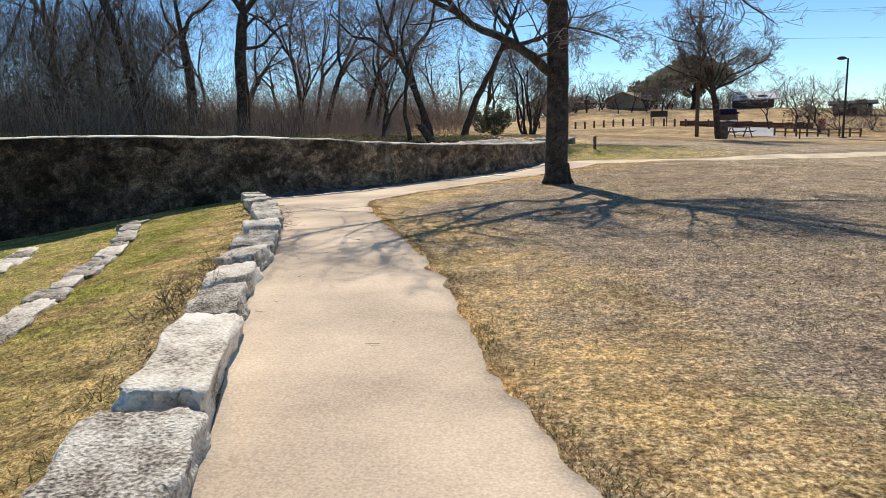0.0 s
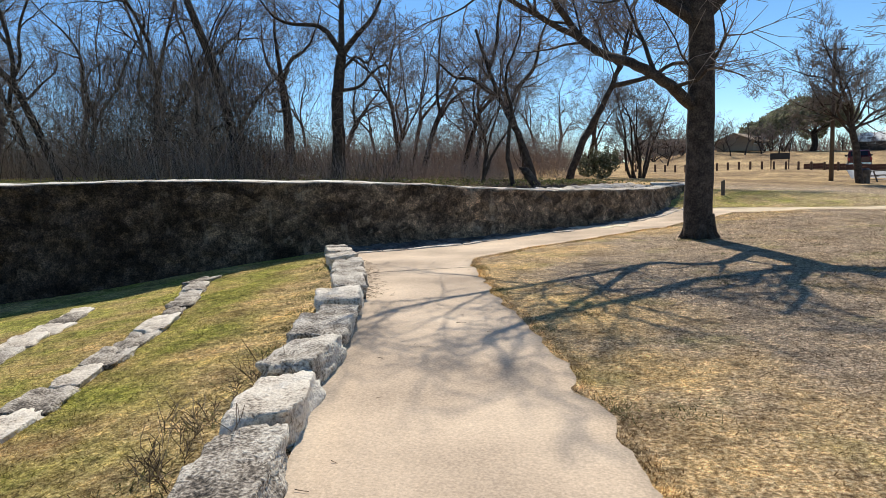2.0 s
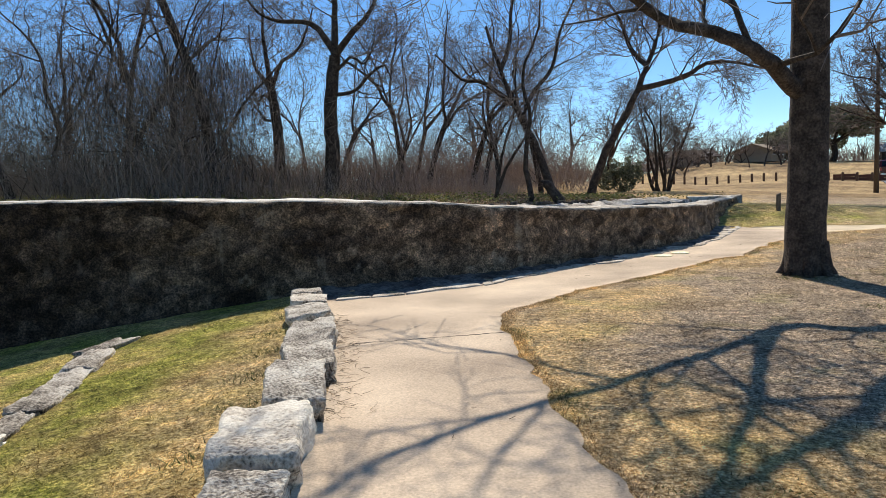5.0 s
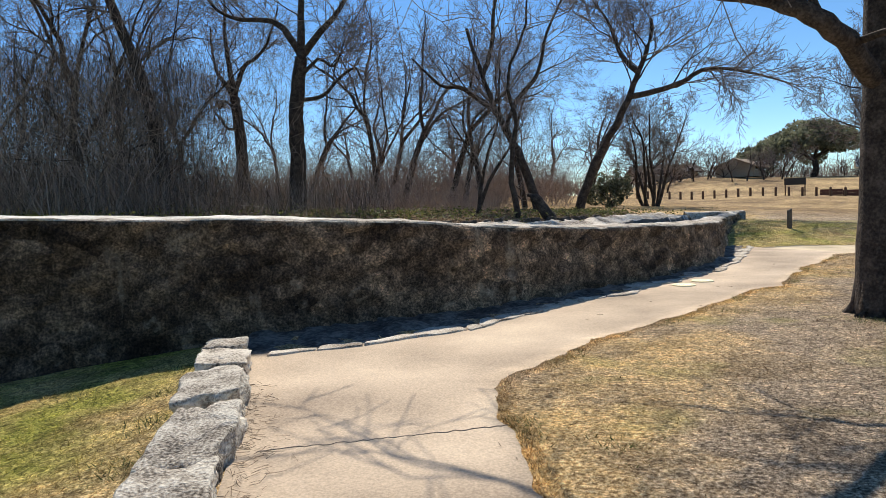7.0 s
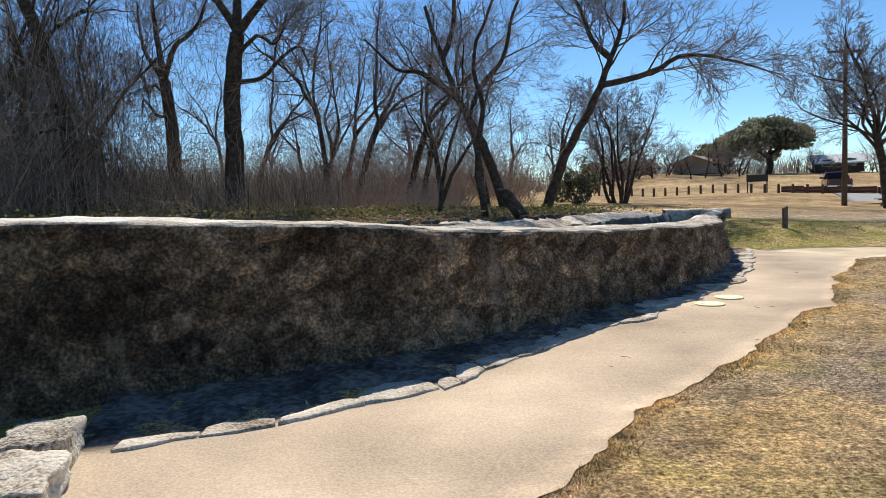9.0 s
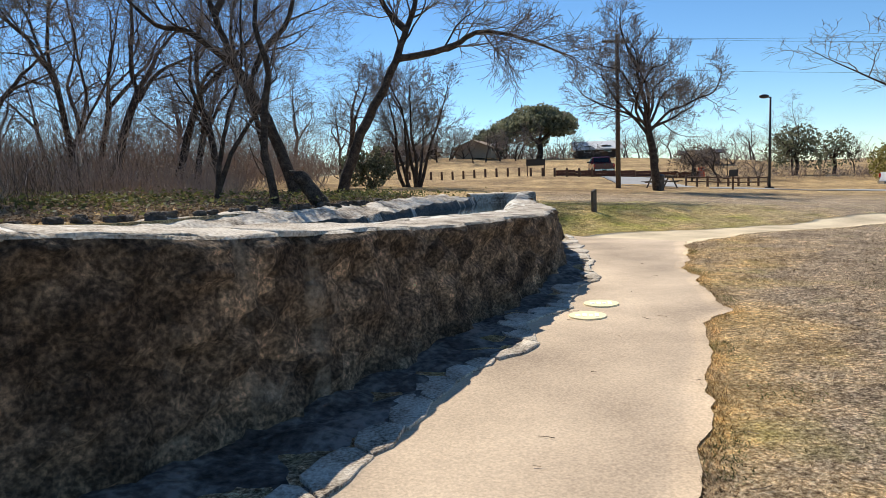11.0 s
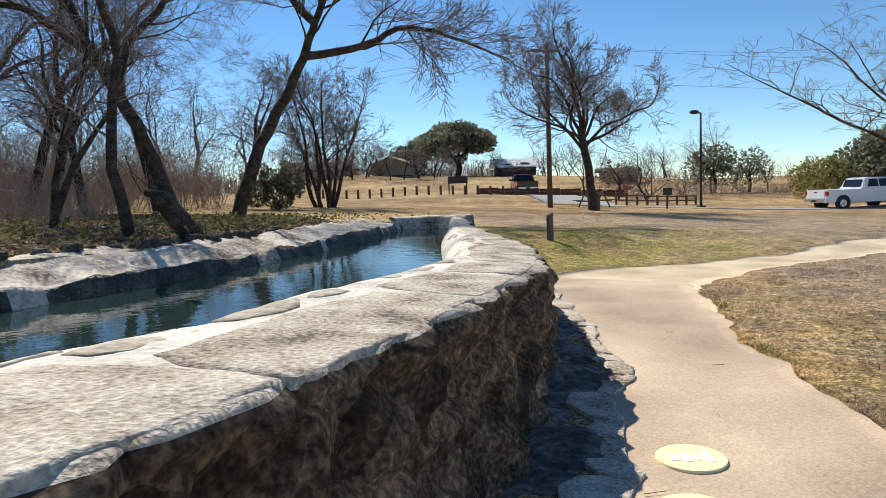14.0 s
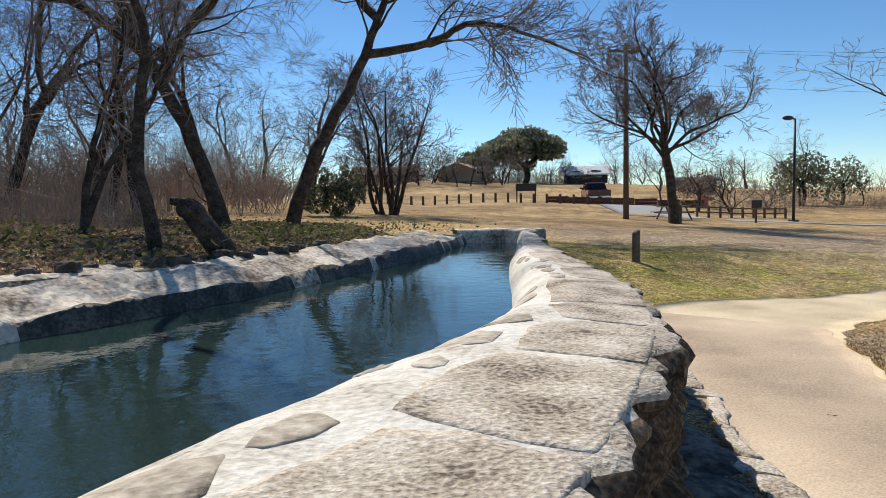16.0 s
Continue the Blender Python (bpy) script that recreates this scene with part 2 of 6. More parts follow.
    l.new(nz(0.8, 6.0, 0.6).outputs["Fac"], ad.inputs[0])
    ad.inputs[1].default_value = 5.0
    l.new(sx.outputs[0], ad.inputs[2])
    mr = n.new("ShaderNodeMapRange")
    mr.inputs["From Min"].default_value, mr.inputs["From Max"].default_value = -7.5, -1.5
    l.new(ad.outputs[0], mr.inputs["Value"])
    stretch_tone = ramp(mr.outputs[0], [(0.0, (0.62, 0.58, 0.60)), (1.0, (1.95, 1.87, 1.78))])
    col = blend('MULTIPLY', 1.0, col, stretch_tone)
    l.new(col, b.inputs["Base Color"])
    b.inputs["Roughness"].default_value = 0.95
    b.inputs["Specular IOR Level"].default_value = 0.2
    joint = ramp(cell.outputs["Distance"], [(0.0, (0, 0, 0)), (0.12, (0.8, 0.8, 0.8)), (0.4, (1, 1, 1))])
    hmix = blend('MIX', 0.35, ramp(nz(8.0, 12.0, 0.74).outputs["Fac"], [(0.3, (0, 0, 0)), (0.7, (1, 1, 1))]), joint)
    bp = n.new("ShaderNodeBump")
    bp.inputs["Strength"].default_value, bp.inputs["Distance"].default_value = 1.0, 0.07
    l.new(hmix, bp.inputs["Height"])
    l.new(bp.outputs[0], b.inputs["Normal"])
    return m


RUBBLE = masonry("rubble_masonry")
MORTAR = mat("pale_mortar", [(0.34, (0.36, 0.30, 0.235)), (0.43, (0.62, 0.56, 0.47)), (0.52, (0.76, 0.705, 0.61)), (0.62, (0.86, 0.81, 0.72))], 2.4, 0.88, 1.0, 28, 0.45, 14, bump_dist=0.03)
BANK = mat("stained_bank_plaster", [(0.36, (0.14, 0.105, 0.077)), (0.44, (0.40, 0.325, 0.245)), (0.51, (0.60, 0.51, 0.405)), (0.60, (0.80, 0.715, 0.59))], 2.2, 0.9, 0.9, 18, 0.45, 12, bump_dist=0.045)
# Apron flagging; the wall's shade over it is put into the dark colour
APRON = mat("shaded_dark_flagging", [(0.36, (0.04, 0.032, 0.026)), (0.48, (0.12, 0.10, 0.085)), (0.60, (0.28, 0.24, 0.20))], 2.0, 0.8, 1.0, 16, 0.45, 12, bump_dist=0.05)
FLAG = mat("flagstone", [(0.34, (0.22, 0.175, 0.13)), (0.48, (0.47, 0.40, 0.31)), (0.62, (0.70, 0.62, 0.51))], 3.5, 0.9, 1.0, 22, 0.45, 10, per_object=0.14, bump_dist=0.03)
TOPSTONE = mat("pitted_capstone", [(0.36, (0.15, 0.115, 0.085)), (0.43, (0.38, 0.31, 0.235)), (0.51, (0.56, 0.475, 0.375)), (0.62, (0.78, 0.70, 0.585))], 3.0, 0.92, 1.0, 48, 0.48, 12, per_object=0.03, bump_dist=0.028)
# Wet waterline stone; the undercut's shade is put into its dark colour
WET_SHADE = mat("shaded_wet_stone", [(0.36, (0.025, 0.024, 0.018)), (0.5, (0.07, 0.062, 0.045)), (0.62, (0.17, 0.145, 0.11))], 3.0, 0.6, 0.8, 24, 0.45, 12, bump_dist=0.03)
BARK = mat("dark_bark", [(0.36, (0.02, 0.015, 0.012)), (0.5, (0.06, 0.045, 0.035)), (0.66, (0.13, 0.10, 0.08))], 6.0, 0.95, 1.0, 30, 0.5, 6, bump_dist=0.04)
TWIG = mat("grey_brown_twigs", [(0.3, (0.12, 0.09, 0.076)), (0.5, (0.21, 0.165, 0.14)), (0.7, (0.36, 0.29, 0.245))], 2.0, 0.95, 0.0, 20, 0.3, 2)
VINE = mat("grey_brown_vines", [(0.3, (0.075, 0.056, 0.044)), (0.5, (0.18, 0.14, 0.112)), (0.7, (0.38, 0.305, 0.25))], 1.1, 0.95, 0.0, 12, 0.4, 3, per_island=0.5)
BRUSH = mat("dry_brush", [(0.3, (0.15, 0.112, 0.09)), (0.5, (0.325, 0.247, 0.20)), (0.7, (0.55, 0.435, 0.352))], 0.6, 0.95, 0.0, 10, 0.5, 3)


# ---- building helpers ----
def mesh_of(name, verts, faces, materials, parent=None, label="", smooth=False, idx=None):
    me = bpy.data.meshes.new(name)
    me.from_pydata(verts, [], faces)
    for mm in (materials if isinstance(materials, (list, tuple)) else [materials]):
        me.materials.append(mm)
    if idx is not None:
        me.polygons.foreach_set("material_index", np.asarray(idx, dtype=np.int32))
    if smooth:
        me.polygons.foreach_set("use_smooth", np.ones(len(me.polygons), dtype=bool))
    me.update()
    ob = new(name, me)
    if parent:
        ob.parent = parent
    if label:
        ob["label"] = label
    return ob


def part(name, bm, material, parent=None, label="", smooth=False):
    """Link a bmesh as one mesh object under a thing or a part."""
    me = bpy.data.meshes.new(name)
    bm.to_mesh(me)
    bm.free()
    me.materials.append(material)
    if smooth:
        me.polygons.foreach_set("use_smooth", np.ones(len(me.polygons), dtype=bool))
    ob = new(name, me)
    if parent:
        ob.parent = parent
    if label:
        ob["label"] = label
    return ob


def box(bm, x0, x1, y0, y1, z0, z1, bevel=0.0, m=None):
    r = bmesh.ops.create_cube(bm, size=1.0, matrix=(m or Matrix()) @ Matrix.Translation(((x0 + x1) / 2, (y0 + y1) / 2, (z0 + z1) / 2)) @ Matrix.Diagonal((x1 - x0, y1 - y0, z1 - z0, 1)))
    if bevel:
        es = list({e for v in r["verts"] for e in v.link_edges})
        bmesh.ops.bevel(bm, geom=es, offset=bevel, segments=2, affect='EDGES')
    return bm


def rod(bm, a, b, r0, r1=None, n=8):
    a, b = Vector(a), Vector(b)
    d = b - a
    m = Matrix.Translation((a + b) / 2) @ d.to_track_quat('Z', 'Y').to_matrix().to_4x4()
    bmesh.ops.create_cone(bm, cap_ends=True, segments=n, radius1=r0, radius2=r0 if r1 is None else r1, depth=d.length, matrix=m)
    return bm


def smooth01(a, b, v):
    t = np.clip((np.asarray(v, dtype=float) - a) / (b - a), 0, 1)
    return t * t * (3 - 2 * t)


def line_at(pts, step):
    """Resample an open polyline of 2D points to even steps."""
    p = np.array(pts, dtype=float)
    seg = np.hypot(*np.diff(p, axis=0).T)
    s = np.concatenate(([0], np.cumsum(seg)))
    n = max(2, int(s[-1] / step) + 1)
    q = np.linspace(0, s[-1], n)
    return np.stack([np.interp(q, s, p[:, i]) for i in range(p.shape[1])], 1)


# ---- plan ----
# foot of the aqueduct wall's face (x, y, height of its top), from the far left to the weir
FACE = [(-34, 9.0, 1.6), (-20, 12.0, 1.62), (-14, 13.6, 1.62), (-9.5, 15.1, 1.6), (-6.1, 16.4, 1.46), (-5.0, 16.95, 1.38), (-3.95, 17.6, 1.29),
        (-3.2, 18.25, 1.2), (-2.18, 19.46, 1.1), (-1.36, 20.52, 1.03), (-0.42, 21.72, 0.97), (0.42, 23.0, 0.92), (1.04, 24.27, 0.88), (1.42, 25.3, 0.86),
        (1.86, 27.0, 0.82), (2.5, 29.7, 0.79), (3.4, 32.6, 0.77), (4.2, 35.2, 0.76)]
# inner (water-side) edge of the wall's top
WATER_Z = 0.5
STONE_LINE = [(-1.2, -2.5), (-1.1, 1.0), (-1.33, 2.55), (-1.45, 3.15), (-1.94, 4.76), (-2.26, 5.96), (-2.61, 7.4), (-3.0, 9.2), (-3.65, 11.5), (-4.35, 13.3), (-5.15, 15.0)]
RIGHT_EDGE = [(0.6, -2.5), (0.55, 1.5), (0.39, 2.71), (0.18, 3.34), (-0.07, 4.21), (-0.37, 6.05), (-0.85, 8.0), (-1.35, 9.6), (-2.05, 11.9), (-2.3, 12.9), (-2.66, 14.25), (-2.15, 15.45), (-1.44, 16.55),
              (-0.8, 17.4), (-0.12, 18.45), (0.78, 19.85), (1.35, 20.35), (1.9, 21.8), (2.6, 23.4), (3.3, 24.4), (4.2, 26.0), (4.6, 26.6)]
RIM = [(-5.45, 15.4), (-4.6, 15.8), (-3.75, 16.4), (-3.1, 17.1), (-2.4, 18.25), (-1.7, 19.35), (-1.15, 19.75), (-0.75, 20.8), (-0.25, 21.1), (0.3, 22.3), (0.75, 22.6), (1.4, 24.2), (1.8, 25.4), (2.4, 27.2), (2.9, 28.9)]
FA = np.array(FACE, dtype=float)


def face_dist(x, y):
    """Signed distance behind the wall's face (positive on the water side) and the top's height there."""
    x, y = np.asarray(x, dtype=float), np.asarray(y, dtype=float)
    best = np.full(x.shape, 1e9)
    sign = np.ones(x.shape)
    top = np.zeros(x.shape)
    for (ax, ay, az), (bx, by, bz) in zip(FACE[:-1], FACE[1:]):
        dx, dy = bx - ax, by - ay
        t = np.clip(((x - ax) * dx + (y - ay) * dy) / (dx * dx + dy * dy), 0, 1)
        d = np.hypot(x - ax - t * dx, y - ay - t * dy)
        s = np.sign(dx * (y - ay) - dy * (x - ax))
        m = d < best - 1e-9
        best = np.where(m, d, best)
        sign = np.where(m, s, sign)
        top = np.where(m, az + t * (bz - az), top)
    return best * sign, top


def ground_z(x, y):
    """Height of the ground anywhere on the site."""
    x, y = np.asarray(x, dtype=float), np.asarray(y, dtype=float)
    xc = np.clip(x, -25, 34)
    yc = np.clip(y, -10, 85)
    far = 0.15 - 0.05 * xc + 0.0167 * yc
    far = far + 3.0 * smooth01(76, 120, y) * smooth01(-5, 20, x) * (1 - 0.85 * smooth01(50, 85, x))
    far = far + 0.5 * smooth01(57, 70, y) * smooth01(8, 17, x) * (1 - 0.6 * smooth01(36, 50, x))
    far = far - 1.2 * smooth01(120, 300, y)
    sx = np.interp(y, [p[1] for p in STONE_LINE] + [17], [p[0] - 0.35 for p in STONE_LINE] + [-6.0])
    dl = np.maximum(0, sx - x)
    near = -0.115 * np.minimum(dl, 8) - 0.03 * np.clip(x - 4, 0, 12)
    front = near + (far - near) * np.maximum(smooth01(28.3, 33, y), smooth01(14, 30, x) * smooth01(10, 30, y))
    s, top = face_dist(x, y)
    bank = far + 0.12
    bed = -0.4
    behind = np.where(s < 0.5, front, np.where(shore_dist(x, y) < 0.65, bed, bank))
    z = np.where((s > 0) & (y < 35.9), behind, front)
    z = z + 0.035 * np.sin(x * 0.9 + 1.3 * np.sin(y * 0.5)) * np.sin(y * 0.7 + x * 0.2) * smooth01(2, 8, np.abs(x + 1) + np.abs(y - 12) * 0.2)
    return z


# far waterline of the channel
SHORE = [(-34, 13.6), (-14, 18.2), (-10.2, 20.3), (-7.4, 22.6), (-5.6, 24.6), (-4.4, 25.8), (-3.3, 26.8), (-2.3, 27.85), (-1.05, 29.55), (0.1, 31.2), (1.5, 33.5), (2.6, 35.8)]


def shore_dist(x, y):
    """Signed distance beyond the far waterline."""
    best, sign = np.full(x.shape, 1e9), np.ones(x.shape)
    for (ax, ay), (bx, by) in zip(SHORE[:-1], SHORE[1:]):
        dx, dy = bx - ax, by - ay
        t = np.clip(((x - ax) * dx + (y - ay) * dy) / (dx * dx + dy * dy), 0, 1)
        d = np.hypot(x - ax - t * dx, y - ay - t * dy)
        m = d < best - 1e-9
        sign = np.where(m, np.sign(dx * (y - ay) - dy * (x - ax)), sign)
        best = np.where(m, d, best)
    return best * sign


def gz(x, y):
    return float(ground_z(np.array([x]), np.array([y]))[0])


# ---- ground: one sheet to the horizon ----
def axis(lo, hi, a, b, step, grow=1.22):
    v = list(np.arange(a, b + 1e-6, step))
    d, q = step, a
    while q > lo:
        d *= grow
        q -= d
        v.insert(0, q)
    d, q = step, b
    while q < hi:
        d *= grow
        q += d
        v.append(q)
    return np.array(v)


gx, gy = axis(-900, 900, -16, 12, 0.3), axis(-300, 1500, -4, 36, 0.3)
XX, YY = np.meshgrid(gx, gy)
ZZ = ground_z(XX, YY)
nx, ny = len(gx), len(gy)
gv = np.stack([XX.ravel(), YY.ravel(), ZZ.ravel()], 1)
ii = np.arange(nx * ny).reshape(ny, nx)
gf = np.stack([ii[:-1, :-1].ravel(), ii[:-1, 1:].ravel(), ii[1:, 1:].ravel(), ii[1:, :-1].ravel()], 1)
ground = mesh_of("ground", gv.tolist(), gf.tolist(), LAWN, smooth=True)
tagged(ground, "dormant straw-coloured lawn with green patches", "lawn", kind="structure")


def jag(p, amp, freq, seed):
    """Ragged edge: shift points of a polyline sideways by noise."""
    q = p.copy()
    t = np.gradient(p, axis=0)
    t /= np.maximum(1e-6, np.hypot(t[:, 0], t[:, 1]))[:, None]
    for i in range(len(p)):
        k = noise.noise((p[i, 0] * freq, p[i, 1] * freq, seed)) + 0.5 * noise.noise((p[i, 0] * freq * 3, p[i, 1] * freq * 3, seed + 5))
        q[i] += np.array([-t[i, 1], t[i, 0]]) * amp * k
    return q


def strip(name, left, right, n_across, lift, material, thick=0.1):
    """A paved slab between two edges of equally many points."""
    n = len(left)
    vs, fs = [], []
    for i in range(n):
        for j in range(n_across + 1):
            t = j / n_across
            x, y = left[i] * (1 - t) + right[i] * t
            vs.append((x, y, 0))
    a = np.array(vs)
    a[:, 2] = ground_z(a[:, 0], a[:, 1]) + lift + 0.002 * np.sin(a[:, 0] * 2.1) * np.sin(a[:, 1] * 1.7)
    w = n_across + 1
    for i in range(n - 1):
        for j in range(n_across):
            k = i * w + j
            fs.append((k, k + 1, k + w + 1, k + w))
    base = len(a)
    rim = [i * w for i in range(n)], [i * w + n_across for i in range(n)]
    low = a.copy()
    low[:, 2] -= thick
    allv = a.tolist()
    for side, flip in zip(rim, (True, False)):
        st = len(allv)
        allv += [low[k].tolist() for k in side]
        for i in range(n - 1):
            f = (side[i], side[i + 1], st + i + 1, st + i)
            fs.append(f if not flip else f[::-1])
    return mesh_of(name, allv, fs, material, smooth=True)


left_line = line_at(STONE_LINE + RIM, 0.05)
right_line = line_at(RIGHT_EDGE, 0.05)
# pair both edges by the walk's progress
k_left = [(-1.2, -2.5), (-2.26, 5.96), (-3.65, 11.5), (-5.15, 15.0), (-3.1, 17.1), (-1.15, 19.75), (0.75, 22.6), (2.9, 28.9)]
k_right = [(0.6, -2.5), (-0.37, 6.05), (-2.0, 11.9), (-2.66, 14.25), (-1.44, 16.55), (0.3, 19.1), (1.9, 21.8), (4.6, 26.6)]


def paired(line, keys, per):
    idx = [int(np.argmin(np.hypot(line[:, 0] - kx, line[:, 1] - ky))) for kx, ky in keys]
    out = []
    for a, b, n in zip(idx[:-1], idx[1:], per):
        out.append(line[np.linspace(a, b, n, endpoint=False).round().astype(int)])
    out.append(line[idx[-1]:idx[-1] + 1])
    return np.concatenate(out)


PER = [90, 60, 40, 50, 40, 40, 60]
pl, pr = paired(left_line, k_left, PER), jag(paired(right_line, k_right, PER), 0.12, 1.6, 3.0)
path = strip("path", pl, pr, 10, 0.010, PATH)
tagged(path, "sandy buff concrete footpath with ragged edges", "path", kind="structure")
b_near = jag(line_at([(3.2, 24.3), (4.2, 26.0), (5.2, 26.8), (6.25, 27.2), (8.4, 28.0), (12.3, 29.2), (17, 30.4), (24, 31.0), (34, 30)], 0.12), 0.16, 1.5, 9.0)
b_far = jag(line_at([(1.6, 25.6), (2.6, 28.4), (4.2, 28.9), (6.2, 28.7), (9.3, 29.4), (12.6, 30.6), (17, 31.9), (24, 32.6), (34, 31.6)], 0.12), 0.16, 1.5, 12.0)
N2 = 180
res = lambda p: p[np.linspace(0, len(p) - 1, N2).round().astype(int)]
branch_path = strip("path_branch", res(b_far), res(b_near), 8, 0.006, SAND)
tagged(branch_path, "pale sandy footpath branching across the lawn", "path", kind="structure")


# ---- aqueduct wall ----
fl = line_at(FACE, 0.085)
tang = np.gradient(fl[:, :2], axis=0)
tang /= np.hypot(tang[:, 0], tang[:, 1])[:, None]
nrm = np.stack([-tang[:, 1], tang[:, 0]], 1)          # towards the water
THICK = np.interp(fl[:, 1], [14, 16, 19, 21.7, 23, 24.3, 25.5, 28, 31, 35], [1.2, 1.3, 1.47, 1.5, 1.36, 1.2, 1.08, 0.92, 0.66, 0.46])


def lumpy(x, y, z, f, seed):
    return noise.noise((x * f, y * f, z * f + seed))


def rock(x, y, z, f):
    """Blocky relief: cell edges recessed, faces proud."""
    d, _ = noise.voronoi((x * f, y * f, z * f * 1.5))
    return min(d[1] - d[0], 0.35) / 0.35


def crest_z(x, y, top):
    return top + 0.022 * lumpy(x, y, 0, 0.9, 4)


def top_z(i, off):
    """Height of the wall's top surface at station i, off metres behind the face."""
    x, y, top = fl[i]
    w = THICK[i]
    t = (off - 0.12) / (w - 0.12)
    px, py = x + nrm[i, 0] * off, y + nrm[i, 1] * off
    return crest_z(x, y, top) + 0.03 * math.sin(t * 3) - 0.22 * max(0.0, (t - 0.6) / 0.4) ** 2 + 0.012 * lumpy(px, py, 0, 5, 2) + 0.018 * lumpy(px, py, 0, 2, 7)


vs, fs, mi = [], [], []
PROF_Z = 30
PROF_T = 14
for i in range(len(fl)):
    x, y, top = fl[i]
    nx_, ny_ = nrm[i]
    z0 = gz(x - nx_ * 0.3, y - ny_ * 0.3) - 0.3
    crest = crest_z(x, y, top)
    lip = 0.5 + 0.5 * lumpy(x, y, 0, 1.6, 30)
    for j in range(PROF_Z):                           # outer face, slightly battered, under a ragged lip
        dz = (0.11, 0.075, 0.045, 0.02, 0.0)[j - PROF_Z + 5] if j >= PROF_Z - 5 else 0.11 + (crest - z0 - 0.11) * (1 - j / (PROF_Z - 5))
        z = crest - dz
        t = (z - z0) / (crest - z0)
        off = 0.15 * t - 0.065 * rock(x, y, z, 2.3) - 0.04 * rock(x, y, z + 7.0, 5.0) - 0.10 * lumpy(x, y, z, 1.3, 0) - 0.06 * lumpy(x, y, z, 4.5, 9) - 0.03 * lumpy(x, y, z, 10, 19)
        off -= 0.08 * lip * (1 - float(smooth01(0.05, 0.14, dz)))
        off += (0.05 + 0.03 * lumpy(x, y, 0, 2.3, 41)) * max(0.0, 1 - dz / 0.06)
        vs.append((x + nx_ * off, y + ny_ * off, z))
    w = THICK[i]
    o0 = off + 0.02
    for j in range(1, PROF_T + 1):                    # rounded top, falling to the water
        off = o0 + (w - o0) * j / PROF_T
        vs.append((x + nx_ * off, y + ny_ * off, top_z(i, off)))
    vs.append((x + nx_ * (w + 0.10), y + ny_ * (w + 0.10), WATER_Z - 0.4))
W = PROF_Z + PROF_T + 1
for i in range(len(fl) - 1):
    for j in range(W - 1):
        k = i * W + j
        fs.append((k, k + W, k + W + 1, k + 1))
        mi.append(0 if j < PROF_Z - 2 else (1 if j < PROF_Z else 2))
fs.append(tuple(range(W)))
mi.append(0)
fs.append(tuple(reversed(range((len(fl) - 1) * W, len(fl) * W))))
mi.append(0)
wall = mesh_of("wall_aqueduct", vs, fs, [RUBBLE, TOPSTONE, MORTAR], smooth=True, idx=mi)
tagged(wall, "old rubble stone aqueduct wall with pale mortared top", "stone wall", kind="structure")

# apron of rough stone at the wall's foot
ap_in = line_at([(-5.9, 16.6), (-5.0, 17.0), (-3.95, 17.65), (-3.26, 18.35), (-2.33, 19.65), (-1.6, 20.75), (-0.6, 21.95), (0.3, 23.2), (1.0, 24.4), (1.45, 25.4), (1.75, 27.2), (2.1, 28.9)], 0.08)
ap_out = jag(line_at(RIM, 0.08), 0.12, 1.4, 21.0)
NA = 170
cut = lambda p: p[np.linspace(0, len(p) - 1, NA).round().astype(int)]
ap_in, ap_out = cut(ap_in), cut(ap_out)
vs, fs = [], []
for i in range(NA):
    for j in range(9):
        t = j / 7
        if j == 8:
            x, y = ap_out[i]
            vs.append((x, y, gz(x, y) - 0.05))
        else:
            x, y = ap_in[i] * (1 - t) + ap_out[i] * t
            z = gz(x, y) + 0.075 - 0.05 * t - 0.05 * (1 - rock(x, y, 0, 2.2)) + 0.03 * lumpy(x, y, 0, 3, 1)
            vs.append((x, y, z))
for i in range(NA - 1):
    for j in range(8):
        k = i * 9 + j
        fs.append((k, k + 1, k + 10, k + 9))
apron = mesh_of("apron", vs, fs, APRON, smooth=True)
tagged(apron, "uneven mortared stone apron along the wall's foot", "stone apron", kind="structure")

# ---- water and far bank ----
sh = line_at(SHORE, 0.1)
stg = np.gradient(sh, axis=0)
stg /= np.hypot(stg[:, 0], stg[:, 1])[:, None]
snr = np.stack([-stg[:, 1], stg[:, 0]], 1)
near_e = np.array([(fl[i, 0] + nrm[i, 0] * 0.35, fl[i, 1] + nrm[i, 1] * 0.35) for i in range(len(fl))])
far_e = sh + snr * 0.45
NW = 150
near_e, far_e = near_e[np.linspace(0, len(near_e) - 1, NW).round().astype(int)], far_e[np.linspace(0, len(far_e) - 1, NW).round().astype(int)]
vs, fs = [], []
for i in range(NW):
    vs += [(near_e[i, 0], near_e[i, 1], WATER_Z), (far_e[i, 0], far_e[i, 1], WATER_Z)]
for i in range(NW - 1):
    k = 2 * i
    fs.append((k, k + 2, k + 3, k + 1))
WATER = bpy.data.materials.new("green_water")
WATER.use_nodes = True
b = WATER.node_tree.nodes["Principled BSDF"]
b.inputs["Base Color"].default_value = (0.022, 0.042, 0.038, 1)
b.inputs["Roughness"].default_value = 0.03
b.inputs["IOR"].default_value = 1.33
wt = WATER.node_tree.nodes.new("ShaderNodeTexNoise")
wt.inputs["Scale"].default_value, wt.inputs["Detail"].default_value = 5.0, 3.0
wg = WATER.node_tree.nodes.new("ShaderNodeNewGeometry")
wb = WATER.node_tree.nodes.new("ShaderNodeBump")
wb.inputs["Strength"].default_value, wb.inputs["Distance"].default_value = 0.18, 0.02
